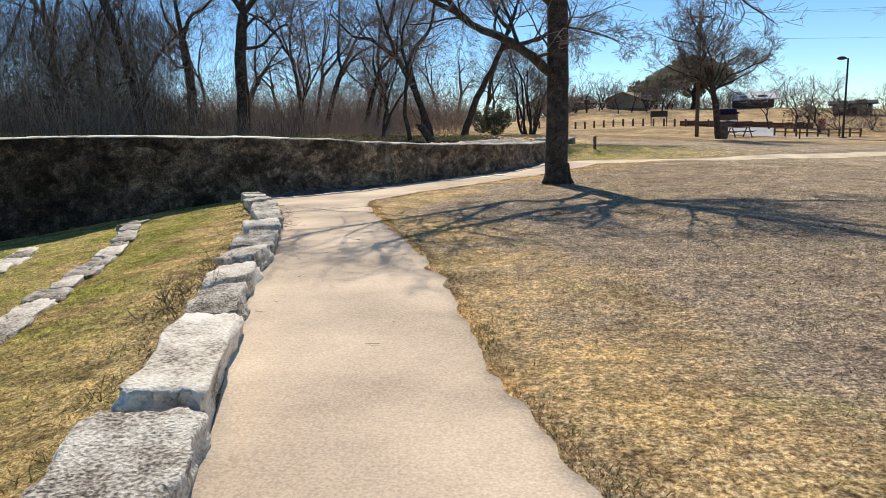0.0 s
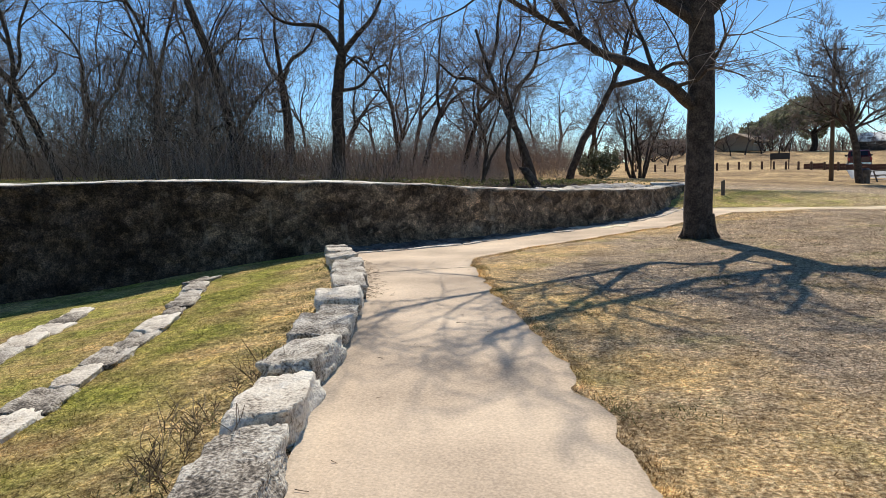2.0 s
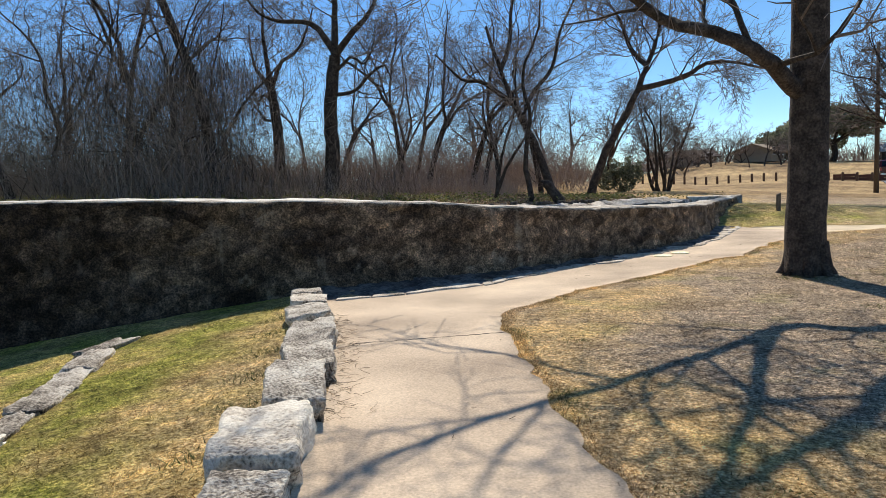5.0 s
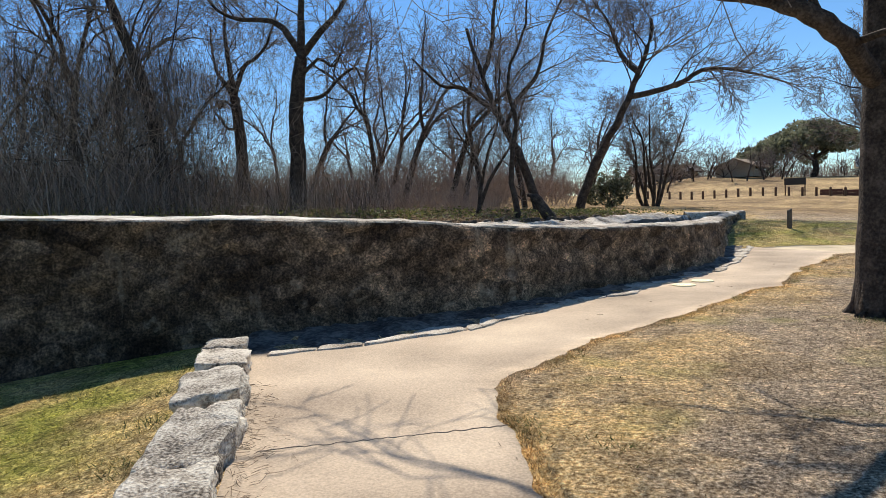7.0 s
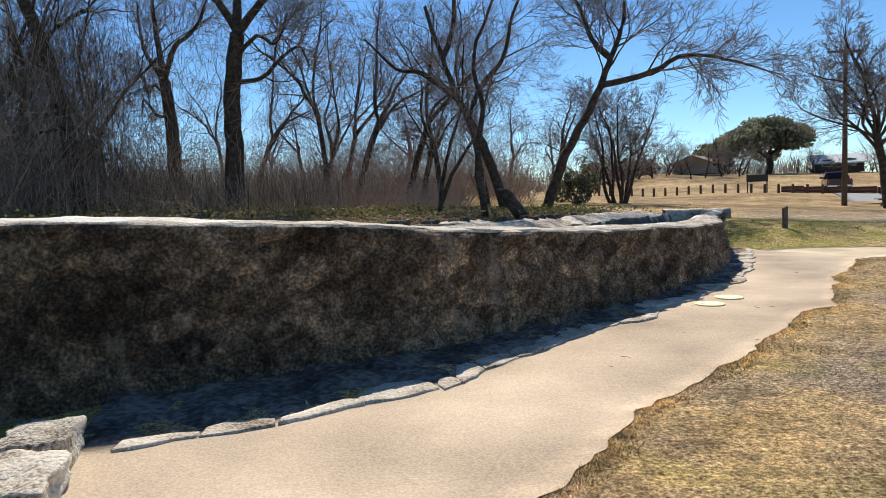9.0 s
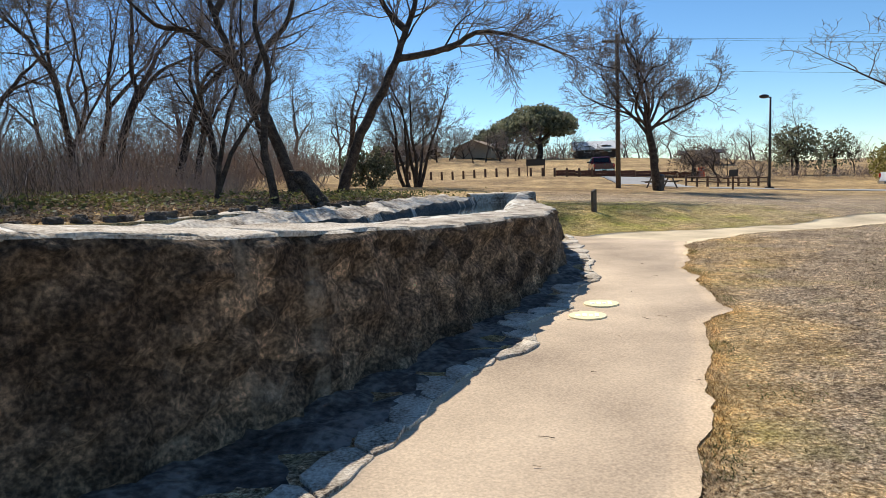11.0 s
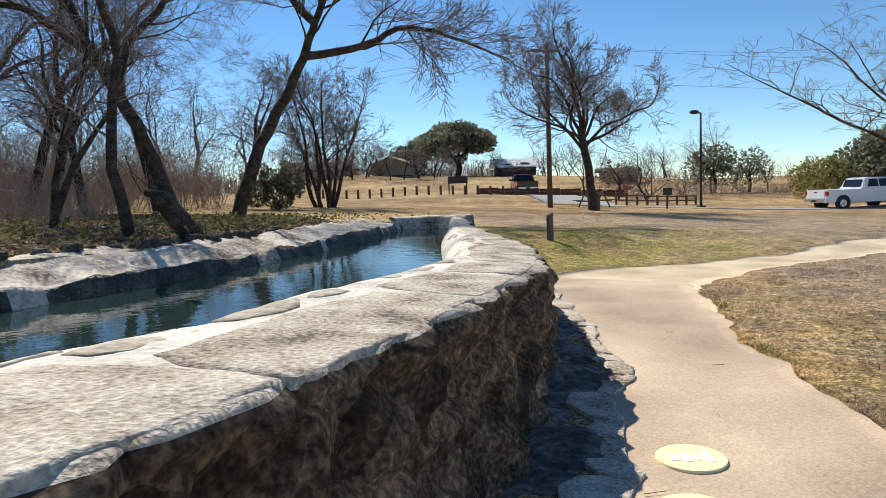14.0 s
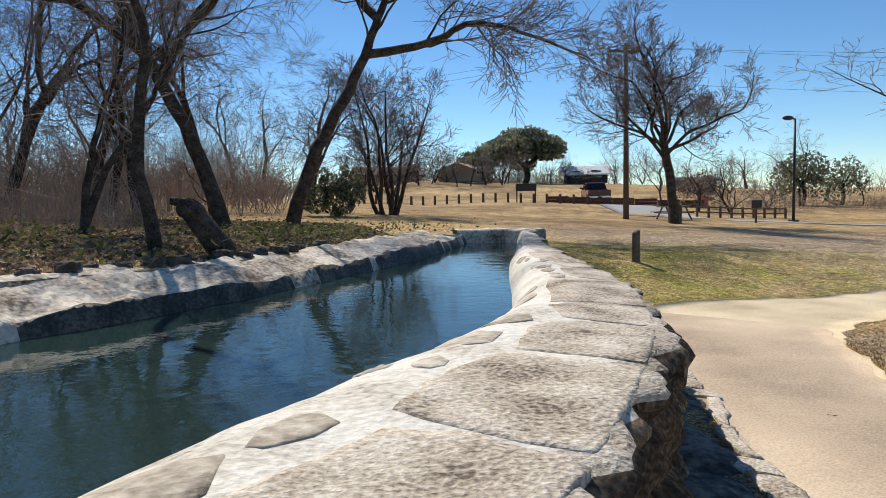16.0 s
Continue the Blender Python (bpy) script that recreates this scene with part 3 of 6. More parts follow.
WATER.node_tree.links.new(wg.outputs["Position"], wt.inputs["Vector"])
WATER.node_tree.links.new(wt.outputs["Fac"], wb.inputs["Height"])
WATER.node_tree.links.new(wb.outputs[0], b.inputs["Normal"])
water = mesh_of("water", vs, fs, WATER)
tagged(water, "still dark green channel water reflecting bare trees", "water", kind="structure")

vs, fs = [], []
BP = 14
nb = len(sh)
for i in range(nb):
    x, y = sh[i]
    bz = gz(x + snr[i, 0] * 1.3, y + snr[i, 1] * 1.3)
    hi = min(bz + 0.02, WATER_Z + 0.46)
    for j in range(BP):
        t = j / (BP - 1)
        off = -0.12 + 1.25 * t + 0.12 * lumpy(x, y, 0, 0.7, 3) * (1 - t)
        z = WATER_Z - 0.2 + 0.40 * float(smooth01(0.0, 0.16, t)) + (hi - WATER_Z - 0.20) * float(smooth01(0.15, 0.85, t)) + 0.07 * lumpy(x, y, t * 2, 1.8, 8) + 0.04 * lumpy(x, y, t * 4, 5, 18)
        if j == BP - 1:
            z = min(hi, bz) - 0.2
        vs.append((x + snr[i, 0] * off, y + snr[i, 1] * off, z))
# lowest rows take the dark material that paints the undercut's shade
bank_idx = []
for i in range(nb - 1):
    for j in range(BP - 1):
        k = i * BP + j
        bank_idx.append(1 if j < 1.2 + 1.4 * lumpy(sh[i, 0], sh[i, 1], 0, 1.1, 51) + 1.2 * lumpy(sh[i, 0], sh[i, 1], 0, 4.0, 61) + 0.2 else 0)
        fs.append((k, k + BP, k + BP + 1, k + 1))
bank = mesh_of("bank_lining", vs, fs, [BANK, WET_SHADE], smooth=True, idx=bank_idx)
tagged(bank, "rough plastered stone lining of the far bank", "stone bank", kind="structure")
# weir across the channel's far end
vs, fs = [], []
wa, wb2 = np.array([2.4, 36.1]), np.array([4.3, 35.1])
for i in range(25):
    t = i / 24
    x, y = wa * (1 - t) + wb2 * t
    y += 0.45 * math.sin(t * math.pi)
    for dy, z in ((-0.3, WATER_Z - 0.3), (-0.24, 0.74), (-0.2, 0.81), (0.2, 0.83), (0.3, 0.4)):
        vs.append((x, y + dy + 0.03 * lumpy(x, y, z, 3, 2), z + 0.03 * lumpy(x, y, 0, 2.5, 6)))
for i in range(24):
    for j in range(4):
        k = i * 5 + j
        fs.append((k, k + 5, k + 6, k + 1))
weir = mesh_of("weir_wall", vs, fs, BANK, smooth=True)
tagged(weir, "low curved stone weir across the channel", "weir", kind="structure")

# ---- kerb stones ----
def boulder(sx, sy, sz, seed, power=20, amp=0.15):
    bm = bmesh.new()
    bmesh.ops.create_cube(bm, size=1.0)
    bmesh.ops.subdivide_edges(bm, edges=bm.edges[:], cuts=13, use_grid_fill=True)
    for v in bm.verts:
        p = v.co.copy()
        # soften the cube a little
        q = Vector([math.copysign(abs(c * 2) ** 1.0, c) for c in p])
        ln = (abs(q.x) ** power + abs(q.y) ** power + abs(q.z) ** power) ** (1 / power)
        q = q / max(ln, 1e-6) * max(abs(q.x), abs(q.y), abs(q.z)) * 0.5
        k = noise.noise(q * 2.2 + Vector((seed * 3.1, seed, 0))) * amp + noise.noise(q * 6 + Vector((seed, 0, seed * 2))) * amp * 0.5 + noise.noise(q * 14 + Vector((0, seed, seed))) * amp * 0.30
        q += q.normalized() * k
        if q.z > 0.44:
            q.z = 0.44 + (q.z - 0.44) * 0.35
        v.co = Vector((q.x * sx, q.y * sy, q.z * sz))
    return bm


rng = random.Random(5)
kerb = new("stone_kerb")
tagged(kerb, "row of rough pale limestone blocks edging the footpath", "kerb stones")
kl = line_at(STONE_LINE + [(-5.5, 15.6)], 0.02)
# joints between the blocks, by their distance up the walk
JOINTS = [-2.3, -1.4, -0.5, 0.4, 1.25, 2.15, 3.07, 4.94, 5.95, 6.9, 7.95, 8.85, 9.45, 10.4, 11.35, 12.2, 13.25, 14.4, 15.05, 15.6]
for n_st, (y0, y1) in enumerate(zip(JOINTS[:-1], JOINTS[1:])):
    a, c = [Vector((float(np.interp(q, kl[:, 1], kl[:, 0])), q, 0)) for q in (y0, y1)]
    ln = (c - a).length
    ang = math.atan2(c.y - a.y, c.x - a.x)
    wd, ht = rng.uniform(0.40, 0.52), rng.uniform(0.36, 0.46)
    bm = boulder(ln * 0.925, wd, ht, n_st * 1.7 + 0.5)
    mid = (a + c) / 2
    ob = part("stone", bm, STONE_PALE if n_st in (6, 8, 12, 17) else STONE, kerb, smooth=True)
    ob.matrix_basis = Matrix.Translation((mid.x - math.sin(ang) * wd * 0.46, mid.y + math.cos(ang) * wd * 0.46, 0.0 + rng.uniform(-0.02, 0.04))) @ Euler((rng.uniform(-.09, .09), rng.uniform(-.06, .06), ang + rng.uniform(-.10, .10))).to_matrix().to_4x4()
for pts, ww, nm in (([(-3.9, 3.5), (-4.5, 5.6), (-5.1, 7.4), (-5.5, 8.8), (-6.1, 10.5), (-6.7, 11.9), (-7.5, 13.6)], 0.4, 40), ([(-7.2, 8.6), (-7.7, 9.8), (-8.2, 11.0), (-8.9, 12.3)], 0.5, 80)):
    row = new("stone_terrace")
    tagged(row, "low row of flat pale limestone set in the lawn", "terrace stones")
    ll = line_at(pts, 0.02)
    ss = np.concatenate(([0], np.cumsum(np.hypot(*np.diff(ll, axis=0).T))))
    pos = 0
    while pos < ss[-1] - 0.2:
        ln = rng.uniform(0.5, 1.0)
        mid = pos + ln / 2
        x, y = np.interp(mid, ss, ll[:, 0]), np.interp(mid, ss, ll[:, 1])
        x2, y2 = np.interp(mid + 0.1, ss, ll[:, 0]), np.interp(mid + 0.1, ss, ll[:, 1])
        ang = math.atan2(y2 - y + 1e-6, x2 - x)
        ob = part("stone", boulder(ln * 1.05, ww * rng.uniform(0.65, 0.95), 0.3, pos + nm, 14, 0.2), STONE_PALE if rng.random() < 0.5 else STONE, row, smooth=True)
        ob.matrix_basis = Matrix.Translation((x, y, gz(x, y) + rng.uniform(-0.10, -0.06))) @ Euler((0, 0, ang + rng.uniform(-.1, .1))).to_matrix().to_4x4()
        pos += ln


# ---- trees ----
class Wood:
    """Collects branch tubes of one tree."""

    def __init__(self, seed):
        self.bits = {}
        self.to = "crown"
        self.stout = 0.013
        self.r = random.Random(seed)

    def tube(self, pts, rad, sides, mi=0):
        pts = [Vector(p) for p in pts]
        bv, bf, bmi = self.bits.setdefault(self.to, ([], [], []))
        base = len(bv)
        n = len(pts)
        ref = Vector((0.31, 0.17, 0.93))
        for i, p in enumerate(pts):
            d = (pts[min(i + 1, n - 1)] - pts[max(i - 1, 0)]).normalized()
            a = d.cross(ref)
            if a.length < 0.05:
                a = d.cross(Vector((1, 0, 0)))
            a.normalize()
            c = d.cross(a)
            for k in range(sides):
                t = 2 * math.pi * k / sides
                q = p + (a * math.cos(t) + c * math.sin(t)) * rad[i]
                bv.append((q.x, q.y, q.z))
        for i in range(n - 1):
            for k in range(sides):
                k2 = (k + 1) % sides
                o = base + i * sides
                bf.append((o + k, o + k2, o + sides + k2, o + sides + k))
                bmi.append(mi)

    def limb(self, pts, r0, r1, sides=8, sub=4, wob=0.03, to=""):
        """A hand-laid limb, smoothed; returns its fine points and radii."""
        p = [Vector(q) for q in pts]
        out = []
        for i in range(len(p) - 1):
            a, b_, c, d = p[max(i - 1, 0)], p[i], p[i + 1], p[min(i + 2, len(p) - 1)]
            for s in range(sub):
                t = s / sub
                q = 0.5 * ((2 * b_) + (c - a) * t + (2 * a - 5 * b_ + 4 * c - d) * t * t + (3 * b_ - a - 3 * c + d) * t ** 3)
                out.append(q + Vector((self.r.uniform(-wob, wob), self.r.uniform(-wob, wob), 0)))
        out.append(p[-1])
        rad = [r0 + (r1 - r0) * (i / (len(out) - 1)) for i in range(len(out))]
        keep, self.to = self.to, to or ("trunk" if not self.bits else "limb%d" % len(self.bits))
        self.tube(out, rad, sides)
        self.to = keep
        return out, rad

    def grow(self, p, d, length, r, level, kids, up=0.12, wob=0.24, min_r=0.004, droop=0.0):
        """A wandering branch with its own side branches."""
        rr = self.r
        n = 2 if level == 0 else max(3, min(9, int(length / 0.4) + 1))
        pts, rad = [Vector(p)], [r]
        d = Vector(d).normalized()
        st = length / n
        for i in range(n):
            d = d + Vector((rr.gauss(0, wob), rr.gauss(0, wob), rr.gauss(0, wob * 0.7) + up - droop))
            d.normalize()
            pts.append(pts[-1] + d * st)
            rad.append(max(min_r, r * (1 - 0.85 * (i + 1) / n)))
        self.tube(pts, rad, 6 if r > 0.06 else (4 if r > 0.02 else 3), 0 if r > 0.03 else 1)
        if level > 0:
            self.sprout(pts, rad, level, kids, length, up, wob, min_r, 0.25, droop)
        return pts

    def sprout(self, pts, rad, level, kids, length, up, wob, min_r, start=0.2, droop=0.0, ang=(0.5, 1.1), ratio=(0.45, 0.8)):
        rr = self.r
        n = len(pts)
        for k in range(kids[0]):
            t = start + (1 - start) * (k + rr.random()) / kids[0]
            i = min(n - 2, int(t * (n - 1)))
            fr = t * (n - 1) - i
            p = pts[i].lerp(pts[i + 1], fr)
            ax = (pts[i + 1] - pts[i]).normalized()
            s = ax.cross(Vector((rr.gauss(0, 1), rr.gauss(0, 1), rr.gauss(0, 1))))
            if s.length < 1e-3:
                continue
            a = rr.uniform(*ang)
            d = ax * math.cos(a) + s.normalized() * math.sin(a)
            ln = length * rr.uniform(*ratio) * (1.15 - 0.5 * t)
            self.grow(p, d, ln, max(min_r, min(rad[i] * 0.68, self.stout * ln + 0.004)), level - 1, kids[1:] or kids, up, wob, min_r, droop)

    def wander(self, p, d, length, r0, r1=0.008, wob=0.22, up=0.05, n=7, sides=6):
        """A crooked limb that strays as it rises."""
        rr = self.r
        pts, d = [Vector(p)], Vector(d).normalized()
        for _ in range(n):
            d = (d + Vector((rr.gauss(0, wob), rr.gauss(0, wob), rr.gauss(0, wob * 0.7) + up))).normalized()
            pts.append(pts[-1] + d * (length / n))
        return self.limb(pts, r0, r1, sides, 3, 0.015)

    def build(self, mats, parent):
        for key, (bv, bf, bmi) in self.bits.items():
            mesh_of(key.rstrip("0123456789"), bv, bf, mats, parent, smooth=True, idx=bmi)


def place_tree(name, wood, label, x, y, z, category="tree", group=""):
    t = new(name)
    t.location = (x, y, z)
    wood.build([BARK, TWIG], t)
    tagged(t, label, category, group)
    return t


# the large tree beside the footpath
w = Wood(11)
w.stout = 0.019
tr, ra = w.limb([(0, 0, -0.3), (-0.02, 0, 0.3), (0, 0, 1.5), (0.03, 0, 3.0), (0.02, 0, 4.4), (-0.05, 0.1, 5.2)], 0.31, 0.24, 14, 4, 0.01)
for k in range(7):
    a = k * 0.9
    w.limb([(0.22 * math.cos(a), 0.22 * math.sin(a), 0.5), (0.3 * math.cos(a), 0.3 * math.sin(a), 0.1), (0.5 * math.cos(a), 0.5 * math.sin(a), -0.15)], 0.09, 0.06, 6, 3, 0, "trunk")
BIG_LIMBS = [([(-0.05, 0, 2.7), (-0.45, -0.4, 2.98), (-0.92, -0.75, 3.32), (-1.44, -0.68, 3.63), (-1.96, -0.2, 3.93), (-2.4, -0.25, 4.25), (-2.85, -0.6, 4.85), (-3.4, -1.2, 5.7), (-4.1, -1.6, 6.7), (-4.9, -1.9, 7.7)], 0.135, 0.03),
         ([(-2.4, -0.25, 4.25), (-3.3, -0.8, 4.7), (-4.3, -1.2, 5.3), (-5.4, -1.5, 6.1), (-6.3, -1.9, 7.1)], 0.07, 0.02),
         ([(0.0, 0, 4.3), (0.35, 0.05, 4.85), (0.8, 0.1, 5.2), (1.5, 0.1, 5.35), (2.9, 0.2, 5.35), (3.9, 0.2, 5.1), (4.8, 0.3, 5.35), (6.0, 0.4, 5.9)], 0.13, 0.03),
         ([(-0.03, 0, 4.6), (-0.35, 0.1, 4.9), (-0.6, 0.3, 5.6), (-1.2, 0.6, 6.8), (-1.6, 1.0, 8.2), (-2.4, 1.2, 9.6)], 0.19, 0.05),
         ([(0, 0.1, 4.9), (0.3, 0.3, 6.0), (0.5, 0.2, 7.4), (0.9, 0.5, 9.2), (1.2, 0.6, 10.8)], 0.2, 0.05),
         ([(0.05, 0.05, 4.7), (0.9, -0.6, 5.8), (1.9, -1.2, 6.8), (3.0, -1.8, 8.0)], 0.17, 0.05),
         ([(0, 0, 4.4), (-0.9, -0.2, 5.0), (-1.96, -0.4, 5.5), (-2.9, -0.7, 6.3), (-3.7, -0.9, 7.0), (-4.6, -1.1, 7.6)], 0.13, 0.04),
         ([(0.05, 0.05, 4.8), (0.6, 0.9, 5.9), (1.3, 2.0, 7.0), (1.9, 3.2, 8.4)], 0.12, 0.03)]
for pts, r0, r1 in BIG_LIMBS:
    q, rq = w.limb(pts, r0, r1, 8, 4, 0.03)
    w.sprout(q, rq, 3, [11, 7, 6], 3.7, 0.06, 0.27, 0.0055, 0.15)
place_tree("large_bare_tree", w, "large bare dark-barked tree with arching limbs on the lawn", 1.72, 17.68, gz(1.72, 17.68))

# leaning tree on the far bank with its long limb over the water
w = Wood(21)
q, rq = w.limb([(-0.15, 0, -0.3), (0, 0, 0.1), (0.55, 0, 1.75), (1.15, 0, 2.9), (1.7, 0, 4.05), (2.0, 0, 5.0), (2.35, 0, 5.9), (2.5, 0.2, 6.9)], 0.19, 0.05, 9)
w.sprout(q, rq, 3, [12, 8, 8], 4.2, 0.1, 0.18, 0.006, 0.6)
for pts, r0 in (([(1.72, 0, 4.1), (2.6, -0.1, 4.25), (3.4, -0.2, 4.5), (4.0, -0.3, 4.85), (4.8, -0.4, 4.8), (5.7, -0.5, 4.5), (6.6, -0.6, 4.1)], 0.12), ([(2.0, 0, 5.0), (1.5, 0.3, 5.7), (1.2, 0.6, 6.8), (0.6, 0.8, 8.0)], 0.11)):
    q, rq = w.limb(pts, r0, 0.025, 7)
    w.sprout(q, rq, 3, [18, 10, 7], 3.0, 0.03, 0.18, 0.006, 0.2, 0.02)
place_tree("leaning_tree", w, "leaning bare tree whose long limb reaches over the channel", -1.45, 40.4, 1.0).scale = (1.33, 1.2, 1.2)

w = Wood(31)
q, rq = w.limb([(0.1, 0, -0.3), (0, 0, 0.1), (-0.55, 0, 1.9), (-1.15, 0, 3.2), (-1.5, 0, 3.9), (-1.95, 0, 5.2), (-2.5, 0.1, 7.0)], 0.21, 0.06, 9)
w.sprout(q, rq, 3, [10, 7, 6], 3.6, 0.12, 0.18, 0.005, 0.4)
for pts in ([(-1.15, 0, 3.2), (-0.7, 0.2, 4.2), (0.1, 0.3, 5.2), (0.5, 0.2, 6.6), (1.2, 0, 8)], [(-1.4, 0, 3.7), (-2.6, -0.2, 4.7), (-3.5, -0.3, 4.9), (-4.6, -0.2, 6.0)], [(-1.95, 0, 5.2), (-1.6, 0.3, 6.3), (-1.4, 0.4, 8.0), (-0.8, 0.3, 9.6)]):
    q, rq = w.limb(pts, 0.12, 0.03, 7)
    w.sprout(q, rq, 3, [10, 8, 6], 3.0, 0.1, 0.2, 0.005, 0.2)
place_tree("bank_tree", w, "bare dark tree leaning back from the channel bank", -3.2, 37.6, 1.0).scale = (1.12, 1.12, 1.12)

w = Wood(41)
q, rq = w.limb([(0, 0, -0.3), (-0.05, 0, 0.3), (-0.2, 0, 1.6), (0.0, 0, 3.1), (-0.2, 0, 4.6), (0.4, 0, 6.2), (0.5, 0, 8.0)], 0.125, 0.02, 8)
w.sprout(q, rq, 3, [10, 6, 5], 2.8, 0.12, 0.2, 0.005, 0.35)
place_tree("bank_tree", w, "slender bare tree at the channel's edge", -3.55, 30.7, 0.85)

w = Wood(43)
for pts in ([(0, 0, -0.3), (0.2, 0, 1.0), (0.4, 0, 2.0), (0.9, 0.1, 3.6), (1.0, 0, 5.5)], [(0.05, 0, 0.2), (0.5, 0.1, 1.3), (1.3, 0.2, 2.6), (1.9, 0.1, 4.4)]):
    q, rq = w.limb(pts, 0.085, 0.02, 7)
    w.sprout(q, rq, 3, [10, 6, 5], 2.4, 0.12, 0.2, 0.005, 0.3)
place_tree("bank_tree", w, "young bare tree forking low on the leaf-strewn bank", -5.2, 32.8, 0.95)

# forked tree behind the wall
w = Wood(51)
q, rq = w.limb([(0, 0, -0.4), (0, 0, 0.3), (0.1, 0, 2.2), (0.15, 0, 4.0), (0.45, 0, 5.8)], 0.36, 0.24, 10)
for pts, r0 in (([(0.45, 0, 5.8), (-0.2, 0, 6.9), (-0.9, 0.1, 7.3), (-2.2, 0.2, 7.5), (-3.2, 0.3, 8.1), (-4.0, 0.3, 9.4)], 0.15), ([(0.45, 0, 5.8), (1.3, 0, 6.7), (2.0, -0.1, 7.3), (2.6, -0.2, 8.4), (2.7, -0.2, 10)], 0.16),
                ([(0.45, 0, 5.8), (0.45, 0.2, 7.4), (0.5, 0.3, 9.2), (0.1, 0.4, 11.5)], 0.18), ([(0.3, 0, 4.2), (1.2, 0, 4.3), (1.9, 0, 4.9), (2.6, -0.1, 5.2), (2.9, -0.2, 4.6)], 0.09), ([(0.35, 0, 5.0), (1.1, 0.1, 5.7), (1.7, 0.1, 5.4), (2.2, 0, 6.3)], 0.08)):
    q, rq = w.limb(pts, r0, 0.03, 7)
    w.sprout(q, rq, 3, [10, 8, 7], 3.2, 0.06, 0.24, 0.007, 0.25)
forked = place_tree("forked_tree", w, "tall forked bare tree behind the aqueduct wall", -12.2, 33.5, gz(-12.2, 33.5))
tagged(copy_thing(forked, Matrix.Translation((-16.6, 38.0, gz(-16.6, 38.0))) @ Euler((0, 0, 2.6)).to_matrix().to_4x4()), "smaller forked bare tree deeper in the woods").scale = (0.92, 0.92, 0.88)

w = Wood(61)
q, rq = w.limb([(0.1, 0, -0.4), (0, 0, 0.3), (-0.6, 0, 4.2), (-1.7, 0, 7.3), (-2.4, 0, 9.5), (-3.0, 0.3, 12)], 0.3, 0.08, 9)
w.sprout(q, rq, 3, [22, 10, 8], 4.2, 0.0, 0.25, 0.007, 0.2, 0.1)
place_tree("vine_hung_tree", w, "leaning tree hung with vines behind the wall", -16.0, 30.9, gz(-16, 30.9))

# far grove at the channel's end
w = Wood(71)
w.stout = 0.016
for a, ln, tilt in ((0.2, 6.8, 0.30), (1.9, 6.2, 0.35), (3.0, 6.8, 0.42), (3.7, 6.4, 0.2), (4.9, 6.2, 0.25), (5.8, 6.0, 0.5), (0.9, 6.6, 0.12)):
    q, rq = w.wander((math.cos(a) * 0.35, math.sin(a) * 0.35, -0.2), (math.cos(a) * tilt, math.sin(a) * tilt, 1), ln, 0.115, 0.01, 0.13, 0.05, 7)
    w.sprout(q, rq, 3, [12, 8, 6], 3.0, 0.07, 0.2, 0.008, 0.28)
place_tree("multi_stemmed_tree", w, "multi-stemmed bare tree on the grass beyond the channel", 2.9, 51.2, gz(2.9, 51.2))

# tree beside the utility pole
w = Wood(81)
q, rq = w.limb([(0.1, 0, -0.3), (0, 0, 0.2), (-0.15, 0, 1.6), (-0.4, 0, 3.0), (-0.6, 0, 3.9)], 0.24, 0.17, 9)
w.stout = 0.018
for a, t, ln in ((0.1, 1.3, 5.2), (0.6, 0.7, 5.8), (1.6, 0.5, 5.8), (2.5, 0.8, 5.6), (3.1, 1.4, 5.2), (3.9, 0.7, 5.6), (4.9, 0.3, 6.2), (5.6, 0.9, 5.4), (2.9, 2.6, 4.4), (6.2, 2.4, 4.6), (1.1, 0.15, 6.6)):
    q, rq = w.wander((-0.5, 0, 3.3 + 0.35 * math.sin(a * 3)), (math.cos(a) * t, math.sin(a) * t, 1), ln, 0.085, 0.009, 0.24, 0.02, 7)
    w.sprout(q, rq, 3, [15, 7, 5], 2.4, 0.08, 0.2, 0.0085, 0.15, 0, (0.5, 1.2), (0.4, 0.85))
place_tree("park_tree", w, "bare rounded park tree on the lawn by the utility pole", 15.3, 47.2, gz(15.3, 47.2))

# woods behind the wall: a few grown forms, repeated
forms = []
for s in range(8):
    w = Wood(100 + s)
    w.stout = 0.017
    rr = w.r
    h = rr.uniform(8.0, 11.5)
    fork = h * rr.uniform(0.2, 0.42)
    lx, ly = rr.uniform(-0.32, 0.32), rr.uniform(-0.2, 0.2)
    r0 = rr.uniform(0.13, 0.23)
    q, rq = w.limb([(0, 0, -0.5), (0, 0, 0.2), (lx * fork * 0.4 + rr.uniform(-.12, .12), ly * fork * 0.4, fork * 0.55), (lx * fork, ly * fork, fork)], r0, r0 * 0.72, 8, 4, 0.02)
    w.sprout(q, rq, 2, [5, 6], h * 0.28, 0.06, 0.26, 0.0075, 0.3)
    a0 = rr.uniform(0, 6.28)
    for k in range(3):
        a = a0 + k * 2.1 + rr.uniform(-.5, .5)
        t = rr.uniform(0.15, 0.75)
        q, rq = w.wander((lx * fork, ly * fork, fork * (1 - 0.05 * k)), (lx + math.cos(a) * t, ly + math.sin(a) * t, 1), (h - fork) * rr.uniform(0.85, 1.2), r0 * (0.66, 0.55, 0.45)[k], 0.009, 0.2, 0.06, 8)
        w.sprout(q, rq, 3, [8, 6, 4], h * 0.34, 0.05, 0.27, 0.008, 0.12)
    t = new("woodland_tree")
    w.build([BARK, TWIG], t)
    tagged(t, "bare crooked winter tree in the woods behind the wall", "tree", "woodland trees")
    forms.append(t)
rw = random.Random(77)
